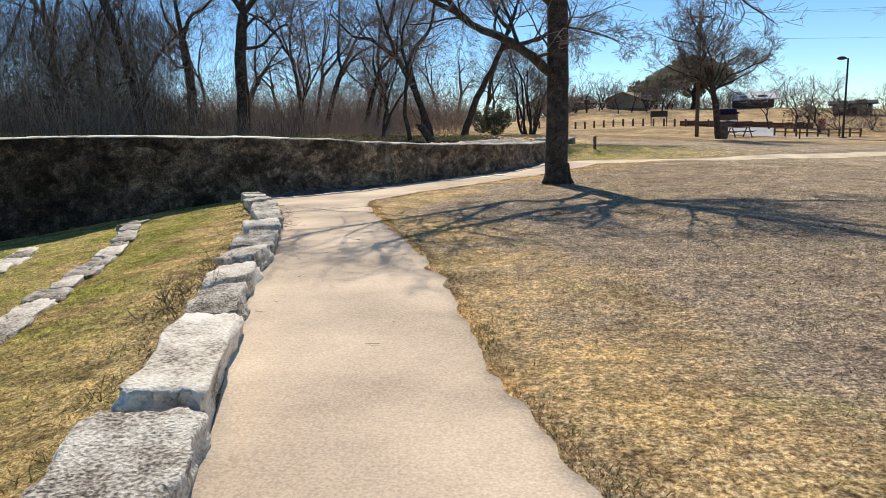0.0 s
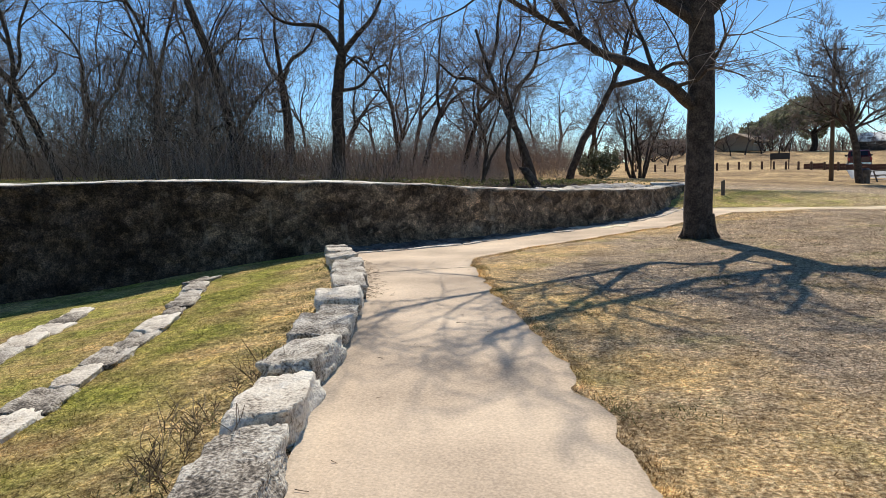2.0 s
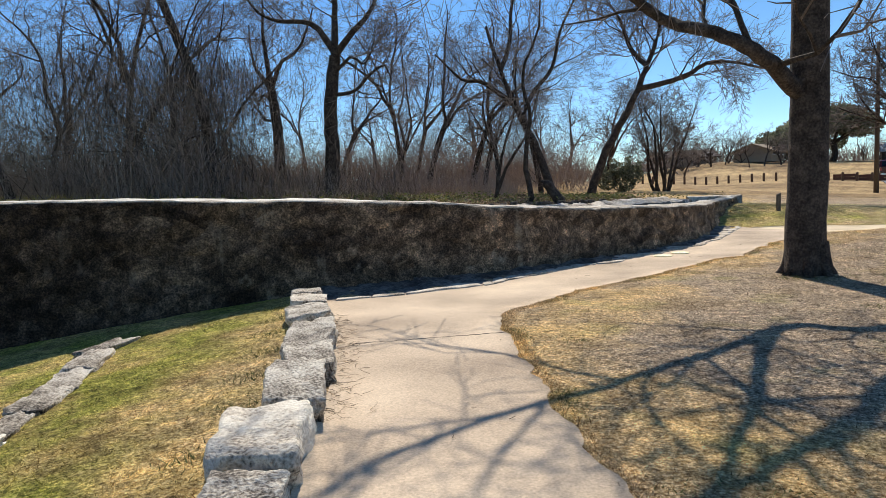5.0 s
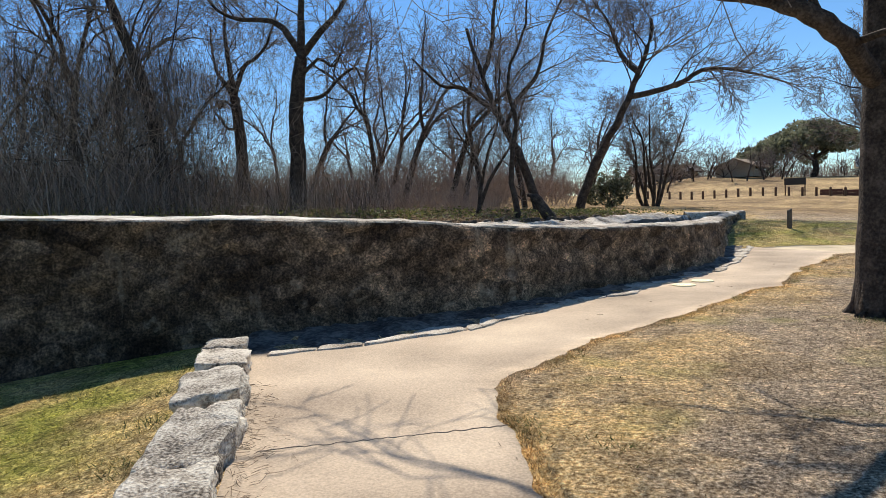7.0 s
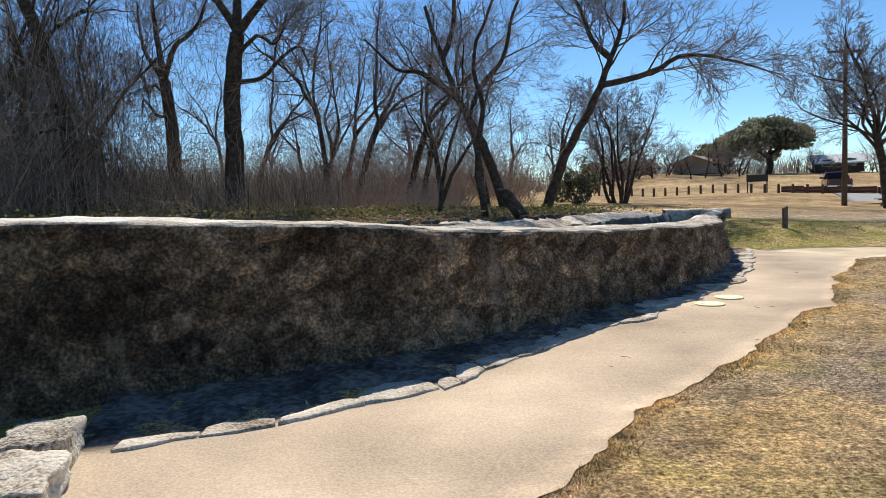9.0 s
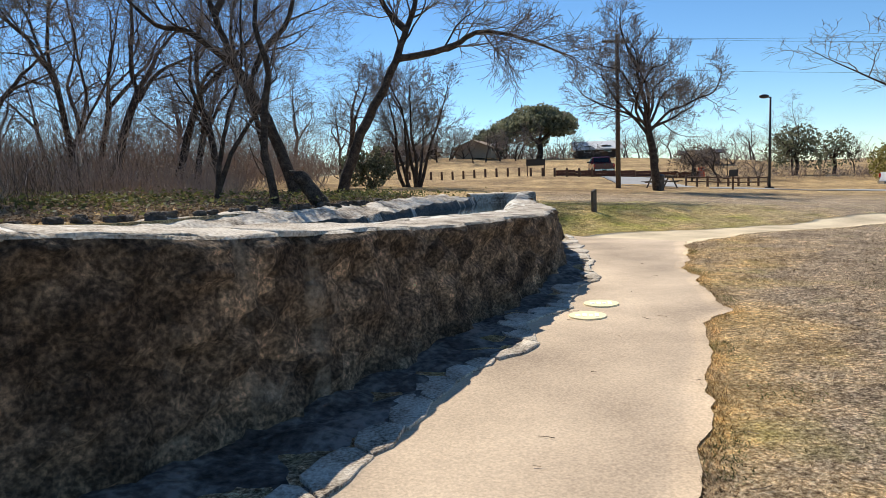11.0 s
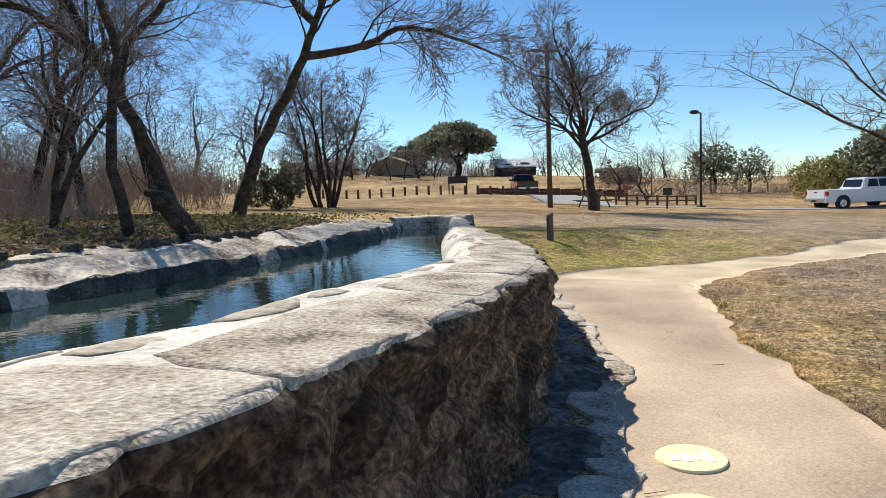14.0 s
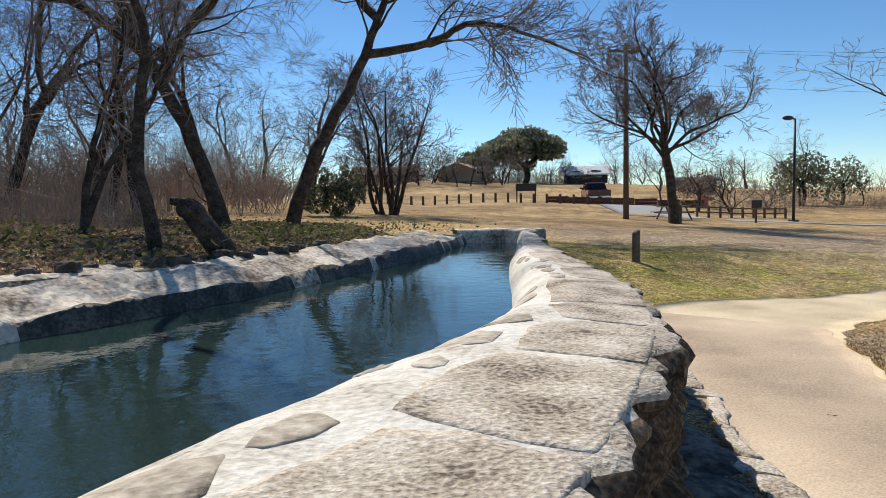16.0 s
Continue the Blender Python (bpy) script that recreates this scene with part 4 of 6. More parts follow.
spots = [(-7.3, 44.3), (-20.5, 31), (-6.2, 42.5), (-18, 35), (-22, 33.5), (-25, 29), (-11, 46), (-29, 31), (-4.3, 46), (-0.5, 56), (-27, 25), (-32, 26), (-22.5, 27.5), (-8.2, 44.8), (-18.2, 31.5), (-24, 31)]
for i in range(22):
    for _ in range(40):
        y = rw.uniform(44, 95)
        x = rw.uniform(-75, -1 - (y - 36) * 0.02)
        if y < 46 and x > -6:
            continue
        if all((x - a) ** 2 + (y - c) ** 2 > 5 for a, c in spots):
            break
    spots.append((x, y))
for i in range(14):
    spots.append((rw.uniform(-60, -30), rw.uniform(18, 36)))
for i, (x, y) in enumerate(spots):
    m = Matrix.Translation((x, y, gz(x, y) - 0.05)) @ Euler((0, 0, rw.uniform(0, 6.28))).to_matrix().to_4x4()
    ob = forms[i] if i < len(forms) else copy_thing(forms[rw.randrange(len(forms))], m)
    ob.matrix_basis = m
    k = rw.uniform(0.8, 1.2)
    ob.scale = (k, k, k * rw.uniform(0.9, 1.1))


# undergrowth of the woods: thin dry stems and twigs
def thicket(name, label, count, area, hgt, seed, material, thin=0.008, kids=4):
    r = random.Random(seed)
    w = Wood(seed)
    for _ in range(count):
        x, y = area(r)
        z = gz(x, y)
        h = r.uniform(*hgt)
        d = Vector((r.gauss(0, 0.22), r.gauss(0, 0.22), 1))
        w.grow((x, y, z - 0.1), d, h, thin * r.uniform(1, 2.0), 1, [kids], 0.04, 0.3, thin * 0.6)
    bv, bf, _ = w.bits["crown"]
    ob = mesh_of(name, bv, bf, material)
    tagged(ob, label, "undergrowth", kind="stuff")
    return ob


def woods_area(r):
    y = r.uniform(33, 62)
    x = r.uniform(-45, -4 if y > 40 else -8)
    return x, y


thicket("undergrowth", "leafless brown undergrowth of the woods", 1100, woods_area, (1.2, 4.0), 301, BRUSH, 0.010, 6)
thicket("undergrowth", "tangled tall dry vines and brush behind the wall", 520, lambda r: (r.uniform(-42, -14.0), r.uniform(25, 36)), (2.0, 6.0), 302, VINE, 0.010, 8)
thicket("undergrowth", "brown leafless brush behind the leaning tree", 320, lambda r: (r.uniform(-16, -1.8), r.uniform(48, 72)), (1.8, 5.5), 304, BRUSH, 0.014, 7)
thicket("undergrowth", "far wall of bare brown woodland stems", 700, lambda r: (r.uniform(-100, -4), r.uniform(62, 100)), (2, 5.5), 303, BRUSH, 0.02, 6)


def sticks(name, label, count, area, hgt, wid, seed, tilt=0.35, hang=None, material=BRUSH):
    """Dense leafless brush: countless thin tapering shoots."""
    r = np.random.RandomState(seed)
    P = area(r, count)
    P = P[shore_dist(P[:, 0], P[:, 1]) > 1.5]
    n = len(P)
    z = ground_z(P[:, 0], P[:, 1]) + r.uniform(0, 1, n) ** 2 * hgt[1] * 0.35
    base = np.stack([P[:, 0], P[:, 1], z - 0.05], 1)
    a = r.uniform(0, 2 * np.pi, n)
    side = np.stack([np.cos(a), np.sin(a), np.zeros(n)], 1) * (wid * r.uniform(0.6, 1.4, n))[:, None]
    if hang:
        base[:, 2] += r.uniform(*hang, n)
    b_ = r.uniform(0, 2 * np.pi, n)
    th = np.abs(r.normal(0, tilt, n)).clip(0, 1.4)
    tip = np.stack([np.cos(b_) * np.sin(th), np.sin(b_) * np.sin(th), np.cos(th) * (-1 if hang else 1)], 1) * r.uniform(*hgt, n)[:, None]
    mid = base + tip * 0.5 + r.normal(scale=0.06, size=(n, 3)) * np.linalg.norm(tip, axis=1)[:, None]
    v = np.stack([base - side, base + side, mid + side * 0.7, mid - side * 0.7, base + tip], 1).reshape(-1, 3)
    k = np.arange(n) * 5
    f = [(q, q + 1, q + 2, q + 3) for q in k.tolist()] + [(q + 3, q + 2, q + 4) for q in k.tolist()]
    tagged(mesh_of(name, v.tolist(), f, material), label, "undergrowth", kind="stuff")


sticks("undergrowth", "reddish-brown leafless thicket filling the woods", 15000, lambda r, n: np.stack([r.uniform(-80, -1.8, n), r.uniform(46, 90, n)], 1), (0.8, 3.0), 0.013, 311, 0.8)
sticks("undergrowth", "vine-choked leafless brush behind the wall", 10000, lambda r, n: np.stack([r.uniform(-44, -14.5, n), r.uniform(26, 37, n)], 1), (0.5, 2.8), 0.007, 312, 0.9)
sticks("undergrowth", "low dry brush at the edge of the woods", 12000, lambda r, n: np.stack([r.uniform(-20, -5, n), r.uniform(34, 46, n)], 1), (0.3, 1.2), 0.006, 313, 0.9)
sticks("hanging_vines", "grey-brown vines hanging through the trees behind the wall", 20000, lambda r, n: np.concatenate([r.normal((-20.5, 31.5), (2.3, 1.5), (n // 2, 2)), r.normal((-25.5, 30), (3, 2), (n // 6, 2)), r.normal((-16.3, 31), (1.1, 0.9), (n // 6, 2)), r.normal((-18.5, 34), (1.6, 1.2), (n // 6, 2))]), (0.4, 2.2), 0.0065, 314, 0.75, (0.4, 6.0), VINE)
sticks("hanging_vines", "dark vines draped over the forked trees", 2500, lambda r, n: np.concatenate([r.normal((-13.2, 34), (1.4, 1.0), (n // 2, 2)), r.normal((-10, 40), (2.4, 2.0), (n // 2, 2))]), (0.3, 1.6), 0.0055, 315, 0.9, (1.0, 7.0), VINE)
sticks("undergrowth", "dark tangled brush at the foot of the woods", 17000, lambda r, n: np.stack([r.uniform(-46, -8, n), r.uniform(27, 40, n)], 1), (0.4, 1.7), 0.0065, 316, 0.8, None, VINE)


# fine twigs that fill the crowns of the woods
def crown_twigs(name, label, clusters, each, length, wid, seed, near):
    r = np.random.RandomState(seed)
    near = np.array(near)
    c = near[r.randint(0, len(near), clusters)] + r.normal(size=(clusters, 2)) * 1.5
    zc = ground_z(c[:, 0], c[:, 1]) + r.uniform(2.2, 9.0, clusters)
    base = np.repeat(np.stack([c[:, 0], c[:, 1], zc], 1), each, 0)
    n = len(base)
    lead = np.repeat(r.normal(size=(clusters, 3)) * (1, 1, 0.5) + (0, 0, 0.35), each, 0)
    d = lead + r.normal(size=(n, 3)) * 0.75
    d /= np.linalg.norm(d, axis=1)[:, None]
    ln = r.uniform(*length, n)[:, None]
    base = base + d * ln * r.uniform(-0.15, 0.6, n)[:, None] + r.normal(size=(n, 3)) * 0.12
    side = np.cross(d, r.normal(size=(n, 3)))
    side *= wid / np.linalg.norm(side, axis=1)[:, None]
    mid = base + d * ln * 0.5 + r.normal(size=(n, 3)) * ln * 0.08
    v = np.stack([base - side, base + side, mid + side * 0.8, mid - side * 0.8, base + d * ln], 1).reshape(-1, 3)
    k = (np.arange(n) * 5).tolist()
    f = [(q, q + 1, q + 2, q + 3) for q in k] + [(q + 3, q + 2, q + 4) for q in k]
    tagged(mesh_of(name, v.tolist(), f, TWIG), label, "twigs", kind="stuff")


crown_twigs("crown_twigs", "fine bare twigs filling the crowns of the woods", 420, 40, (0.3, 1.2), 0.005, 351, [p for p in spots if -48 < p[0] < -15 and p[1] < 66])
crown_twigs("crown_twigs", "fine grey twigs of the trees along the channel", 240, 40, (0.3, 1.2), 0.005, 352, [(-7.3, 44.3), (-6.2, 42.5), (-11, 46), (-4.3, 46), (-0.5, 56), (-5.5, 50), (-2.8, 52), (-8.5, 47)])


# ---- more materials ----
def plain(name, col, rough=0.5, metal=0.0, spec=0.5, grain=0.12, scale=8.0):
    a = [max(0.0, c * (1 - grain)) for c in col]
    c = [min(1.0, v * (1 + grain)) for v in col]
    return mat(name, [(0.35, a), (0.65, c)], scale, rough, 0.08, scale * 8, 0.4, 4, metal, spec=spec)


POLE_WOOD = plain("weathered_pole_wood", (0.10, 0.075, 0.055), 0.9, grain=0.35)
POST_WOOD = plain("grey_post_wood", (0.13, 0.10, 0.075), 0.9, grain=0.4, scale=14)
BROWN_WOOD = plain("brown_stained_wood", (0.11, 0.06, 0.035), 0.8, grain=0.3)
DARK_METAL = plain("dark_bronze_metal", (0.035, 0.03, 0.028), 0.45, 0.3)
GALV = plain("grey_metal", (0.35, 0.35, 0.35), 0.4, 0.8)
WHITE_PAINT = plain("white_car_paint", (0.78, 0.79, 0.80), 0.18, grain=0.02)
RED_PAINT = plain("dark_red_car_paint", (0.10, 0.012, 0.012), 0.2, grain=0.05)
RUBBER = plain("tyre_rubber", (0.02, 0.02, 0.02), 0.8)
CHROME = plain("alloy", (0.6, 0.6, 0.6), 0.25, 0.9, grain=0.05)
CAR_GLASS = plain("tinted_glass", (0.012, 0.014, 0.016), 0.06, grain=0.05)
LAMP_RED = plain("red_lens", (0.45, 0.02, 0.015), 0.2)
TRIM_BLACK = plain("black_plastic", (0.02, 0.02, 0.02), 0.6)
DISC = plain("pale_yellow_paint", (0.92, 0.82, 0.50), 0.8, grain=0.06)
DISC_WHITE = plain("white_lettering_paint", (0.93, 0.92, 0.90), 0.8, grain=0.03)
CRACK = plain("dirt_in_cracks", (0.20, 0.155, 0.115), 0.95, grain=0.4, scale=20)
ASPHALT = plain("pale_worn_asphalt", (0.36, 0.35, 0.33), 0.95, grain=0.15, scale=3)
RED_KERB = plain("red_brown_timber", (0.13, 0.05, 0.032), 0.85, grain=0.3)
TAN_WALL = plain("tan_siding", (0.36, 0.30, 0.22), 0.85, grain=0.1)
TAN_ROOF = plain("tan_shingles", (0.30, 0.22, 0.14), 0.9, grain=0.2)
WHITE_ROOF = plain("white_metal_roof", (0.80, 0.79, 0.75), 0.4, grain=0.04)
DARK_WALL = plain("dark_timber_wall", (0.07, 0.05, 0.04), 0.85, grain=0.3)
ORANGE = plain("orange_plastic", (0.75, 0.10, 0.03), 0.6)
LEAF = mat("evergreen_leaves", [(0.25, (0.10, 0.105, 0.062)), (0.5, (0.19, 0.195, 0.12)), (0.8, (0.30, 0.295, 0.19))], 0.5, 0.6, 0.0, 6, 0.3, 3, per_island=0.5, spec=0.4, transl=0.55)
LEAF_PALE = mat("yellow_green_leaves", [(0.25, (0.15, 0.135, 0.035)), (0.5, (0.29, 0.255, 0.075)), (0.8, (0.44, 0.38, 0.14))], 0.5, 0.7, 0.0, 6, 0.3, 3, per_island=0.5, transl=0.4)
WEED = mat("green_weeds", [(0.25, (0.05, 0.055, 0.018)), (0.5, (0.13, 0.14, 0.045)), (0.8, (0.26, 0.25, 0.09))], 2, 0.7, 0.0, 10, 0.3, 3, per_island=0.6, transl=0.35)
LITTER = mat("dead_leaves", [(0.25, (0.09, 0.062, 0.04)), (0.5, (0.24, 0.17, 0.11)), (0.8, (0.46, 0.36, 0.25))], 2, 0.9, 0.0, 10, 0.3, 3, per_island=0.6, transl=0.3)
DARK_ROCK = mat("dark_rock", [(0.3, (0.03, 0.025, 0.02)), (0.5, (0.10, 0.08, 0.065)), (0.7, (0.22, 0.185, 0.15))], 4, 0.9, 1.0, 20, 0.4, 8, bump_dist=0.03)


def thing(name, x, y, z, label, category, group="", rz=0.0):
    t = new(name)
    t.matrix_basis = pose(x, y, z, 0, 0, rz)
    tagged(t, label, category, group)
    return t


# ---- round covers in the path ----
for x, y in ((0.28, 21.15), (-0.11, 20.62)):
    bm = bmesh.new()
    bmesh.ops.create_cone(bm, cap_ends=True, segments=40, radius1=0.195, radius2=0.19, depth=0.03)
    ob = part("path_marker", bm, DISC)
    ob.location = (x, y, gz(x, y) + 0.01)
    tagged(ob, "round pale yellow painted disc with worn white lettering", "path marker", "markers on the path")
    for k, (u0, u1, v0, v1) in enumerate(((-0.12, -0.07, -0.05, 0.04), (-0.05, -0.005, -0.07, 0.06), (0.015, 0.055, -0.05, 0.03), (0.075, 0.115, -0.08, 0.08))):
        bar = part("lettering", box(bmesh.new(), u0, u1, v0, v1, 0.0, 0.018, 0.002), DISC_WHITE, ob)
        bar.rotation_euler = (0, 0, -0.35)

# cracked joints across the path
rj = random.Random(41)
for (ax, ay), (bx, by) in (((-3.95, 12.75), (-2.42, 13.35)), ((-0.95, 0.9), (0.55, 0.9))):
    vs, fs = [], []
    for k in range(41):
        t = k / 40
        x, y = ax + (bx - ax) * t, ay + (by - ay) * t + rj.uniform(-.018, .018)
        wd = rj.uniform(0.001, 0.0055)
        z = gz(x, y) + 0.0135
        vs += [(x, y - wd, z), (x, y + wd, z), (x, y + wd, z - 0.03), (x, y - wd, z - 0.03)]
    for k in range(40):
        q = k * 4
        fs += [(q, q + 4, q + 5, q + 1), (q + 1, q + 5, q + 6, q + 2), (q, q + 3, q + 7, q + 4)]
    mesh_of("joint", vs, fs, CRACK, path)

# ---- short wooden post ----
t = thing("marker_post", 4.75, 31.4, gz(4.75, 31.4), "short weathered grey wooden post in the grass", "post", rz=12)
bm = box(bmesh.new(), -0.06, 0.06, -0.05, 0.05, -0.3, 0.58, 0.008)
for v in bm.verts:
    if v.co.z > 0.5:
        v.co.z += 0.03 * v.co.x / 0.06
part("post", bm, POST_WOOD, t)

# ---- utility pole with cables ----
PX, PY = 15.1, 51.3
pz = gz(PX, PY)
t = thing("utility_pole", PX, PY, pz, "tall wooden utility pole with a crossarm on the lawn", "utility pole")
part("pole", rod(bmesh.new(), (0, 0, -0.5), (0.02, 0, 8.75), 0.15, 0.10, 12), POLE_WOOD, t, smooth=True)
part("crossarm", box(bmesh.new(), -0.85, 0.85, 0.08, 0.19, 8.32, 8.44, 0.01), POLE_WOOD, t)
for k in (-0.78, -0.4, 0.78):
    part("insulator", rod(bmesh.new(), (k, 0.13, 8.44), (k, 0.13, 8.6), 0.04, 0.03, 8), GALV, t)
for k in (-1, 1):
    part("brace", rod(bmesh.new(), (0.02, 0.1, 7.85), (0.5 * k, 0.13, 8.34), 0.018, 0.018, 6), GALV, t)
part("transformer", rod(bmesh.new(), (-0.24, 0.05, 6.7), (-0.24, 0.05, 7.25), 0.13, 0.13, 12), GALV, t, "small grey pole-mounted canister")
for k, (ex, ey, ez) in enumerate(((75, 44, 10.5), (75, 44.6, 9.6), (75, 45.2, 7.6), (-40, 110, 10.5), (-40, 110.5, 9.5))):
    a = Vector((PX + (-0.78, 0.78, 0.0, -0.78, 0.78)[k], PY + 0.13, pz + (8.6, 8.6, 6.9, 8.6, 8.6)[k]))
    c = Vector((ex, ey, ez))
    w = Wood(900 + k)
    pts = [a.lerp(c, i / 24) + Vector((0, 0, -1.0 * 4 * (i / 24) * (1 - i / 24))) for i in range(25)]
    w.tube(pts, [0.007] * 25, 4)
    bv, bf, _ = w.bits["crown"]
    tagged(mesh_of("power_cable", bv, bf, TRIM_BLACK), "thin dark overhead power cable hung from the pole", "cable", "overhead cables")

# ---- lamp post ----
t = thing("street_lamp", 26.0, 52.5, gz(26.0, 52.5), "dark slender lamp post beside the park road", "street lamp")
part("base", box(bmesh.new(), -0.2, 0.2, -0.2, 0.2, -0.1, 0.12, 0.02), DARK_METAL, t)
part("pole", rod(bmesh.new(), (0, 0, 0), (0, 0, 5.75), 0.085, 0.06, 10), DARK_METAL, t, smooth=True)
bm = rod(bmesh.new(), (0, 0, 5.7), (-0.25, 0.05, 5.78), 0.04, 0.04, 8)
part("arm", bm, DARK_METAL, t)
bm = bmesh.new()
bmesh.ops.create_uvsphere(bm, u_segments=14, v_segments=8, radius=1, matrix=Matrix.Translation((-0.42, 0.05, 5.78)) @ Matrix.Diagonal((0.34, 0.2, 0.13, 1)))
part("head", bm, DARK_METAL, t, smooth=True)


# ---- pickup trucks ----
def pickup(x, y, rz, paint, label):
    t = thing("pickup_truck", x, y, gz(x, y), label, "pickup truck", rz=rz)
    # side profile, from the tailgate forward along +x
    prof = [(-2.85, 0.62), (-2.85, 1.22), (-0.55, 1.24), (-0.42, 1.3), (-0.2, 1.84), (0.05, 1.92), (1.25, 1.92), (1.5, 1.86), (1.95, 1.32), (2.75, 1.2), (2.95, 1.05), (2.95, 0.5), (2.75, 0.42), (-2.6, 0.42)]
    bm = bmesh.new()
    rows = []
    for yy, nar in ((-1.0, 0.0), (1.0, 0.0)):
        ring = []
        for px, pz_ in prof:
            k = 0.16 if pz_ > 1.4 else 0.0
            ring.append(bm.verts.new((px, yy * (1 - k), pz_)))
        rows.append(ring)
    n = len(prof)
    for i in range(n):
        j = (i + 1) % n
        bm.faces.new((rows[0][i], rows[0][j], rows[1][j], rows[1][i]))
    bm.faces.new(rows[0][::-1])
    bm.faces.new(rows[1])
    bmesh.ops.recalc_face_normals(bm, faces=bm.faces[:])
    bmesh.ops.bevel(bm, geom=[e for e in bm.edges if abs(e.verts[0].co.y) > 0.5], offset=0.05, segments=2, affect='EDGES')
    body = part("body", bm, paint, t, smooth=False)
    for s in (-1, 1):
        for x0, x1, x2, x3, nm in ((-0.12, 0.1, 0.62, 0.62, "side_window"), (0.72, 0.72, 1.27, 1.68, "side_window")):
            bm = bmesh.new()
            yy = s * 1.0
            vs_ = [bm.verts.new(p) for p in ((x0, yy * 0.995, 1.36), (x1, yy * 0.86, 1.82), (x2, yy * 0.86, 1.82), (x3, yy * 0.995, 1.36))]
            f = bm.faces.new(vs_ if s < 0 else vs_[::-1])
            r = bmesh.ops.extrude_face_region(bm, geom=[f])
            bmesh.ops.translate(bm, vec=(0, 0.03 * s, 0), verts=[v for v in r["geom"] if isinstance(v, bmesh.types.BMVert)])
            part(nm, bm, CAR_GLASS, body, "dark tinted window")
        for wx in (-1.75, 1.95):
            bm = bmesh.new()
            rod(bm, (wx, s * 0.99, 0.42), (wx, s * 1.015, 0.42), 0.5, 0.5, 24)
            part("wheel_arch", bm, TRIM_BLACK, body)
            bm = bmesh.new()
            rod(bm, (wx, s * 0.74, 0.40), (wx, s * 1.03, 0.40), 0.40, 0.40, 24)
            bmesh.ops.bevel(bm, geom=[e for e in bm.edges if len(e.link_faces) == 2 and abs(e.verts[0].co.y - e.verts[1].co.y) < 1e-4], offset=0.05, segments=2, affect='EDGES')
            wheel = part("wheel", bm, RUBBER, t, smooth=False)
            bm = bmesh.new()
            rod(bm, (wx, s * 1.0, 0.40), (wx, s * 1.04, 0.40), 0.25, 0.22, 20)
            for q in range(5):
                a = q * 1.2566
                rod(bm, (wx, s * 1.045, 0.40), (wx + 0.2 * math.cos(a), s * 1.045, 0.40 + 0.2 * math.sin(a)), 0.03, 0.03, 5)
            part("rim", bm, CHROME, wheel)
        bm = box(bmesh.new(), -2.87, -2.72, s * 0.93 - 0.09, s * 0.93 + 0.09, 0.88, 1.16, 0.02)
        part("tail_light", bm, LAMP_RED, body)
        part("mirror", box(bmesh.new(), 1.6, 1.74, s * 1.12 - 0.12, s * 1.12 + 0.12, 1.32, 1.5, 0.03), TRIM_BLACK, body)
        for hx in (0.45, 1.35):
            part("door_handle", box(bmesh.new(), hx - 0.12, hx + 0.06, s * 1.0 - 0.03, s * 1.0 + 0.03, 1.14, 1.18, 0.01), CHROME, body)
    bm = bmesh.new()
    vs_ = [bm.verts.new(p) for p in ((-0.42, -0.75, 1.36), (-0.24, -0.72, 1.8), (-0.24, 0.72, 1.8), (-0.42, 0.75, 1.36))]
    f = bm.faces.new(vs_)
    r = bmesh.ops.extrude_face_region(bm, geom=[f])
    bmesh.ops.translate(bm, vec=(-0.03, 0, 0.01), verts=[v for v in r["geom"] if isinstance(v, bmesh.types.BMVert)])
    part("rear_window", bm, CAR_GLASS, body, "dark tinted rear window")
    part("bumper", box(bmesh.new(), -3.02, -2.8, -0.95, 0.95, 0.48, 0.68, 0.04), CHROME, t, "chrome rear bumper")
    part("licence_plate", box(bmesh.new(), -3.035, -3.018, -0.2, 0.2, 0.5, 0.64), TRIM_BLACK, t)
    part("tailgate", box(bmesh.new(), -2.88, -2.84, -0.8, 0.8, 0.74, 1.2, 0.01), paint, body)
    part("tailgate_latch", box(bmesh.new(), -2.9, -2.875, -0.12, 0.12, 1.05, 1.13, 0.008), TRIM_BLACK, body)
    return t


pickup(36.4, 50.6, -11, WHITE_PAINT, "white crew-cab pickup truck parked by the park road")
pickup(26.4, 78.5, 72, RED_PAINT, "dark red pickup truck in the parking lot")

# ---- parking lot, its timber edge, fence, signs ----
lot_l = line_at([(18.3, 57.0), (19.6, 61), (22.2, 69.5)], 0.25)
lot_r = line_at([(22.6, 55.0), (24.0, 60), (27.8, 68.8)], 0.25)
nl = min(len(lot_l), len(lot_r))
lot = strip("parking_lot", lot_l[np.linspace(0, len(lot_l) - 1, nl).round().astype(int)], lot_r[np.linspace(0, len(lot_r) - 1, nl).round().astype(int)], 8, 0.05, ASPHALT)
tagged(lot, "pale worn asphalt parking lot", "parking lot", kind="structure")
road_a = line_at([(22.0, 52.8), (28, 50.0), (36, 48.6), (60, 44)], 0.5)
road_b = line_at([(23.0, 54.4), (28.4, 52.0), (36, 51.5), (60, 47.5)], 0.5)
nl = min(len(road_a), len(road_b))
road = strip("road", road_b[:nl], road_a[:nl], 6, 0.03, ASPHALT)
tagged(road, "narrow pale park road", "road", kind="structure")
t = thing("timber_edging", 0, 0, 0, "low dark red timber retaining edge behind the lot", "retaining wall")
ea, eb = Vector((20.3, 75.0, 0)), Vector((31.2, 68.6, 0))
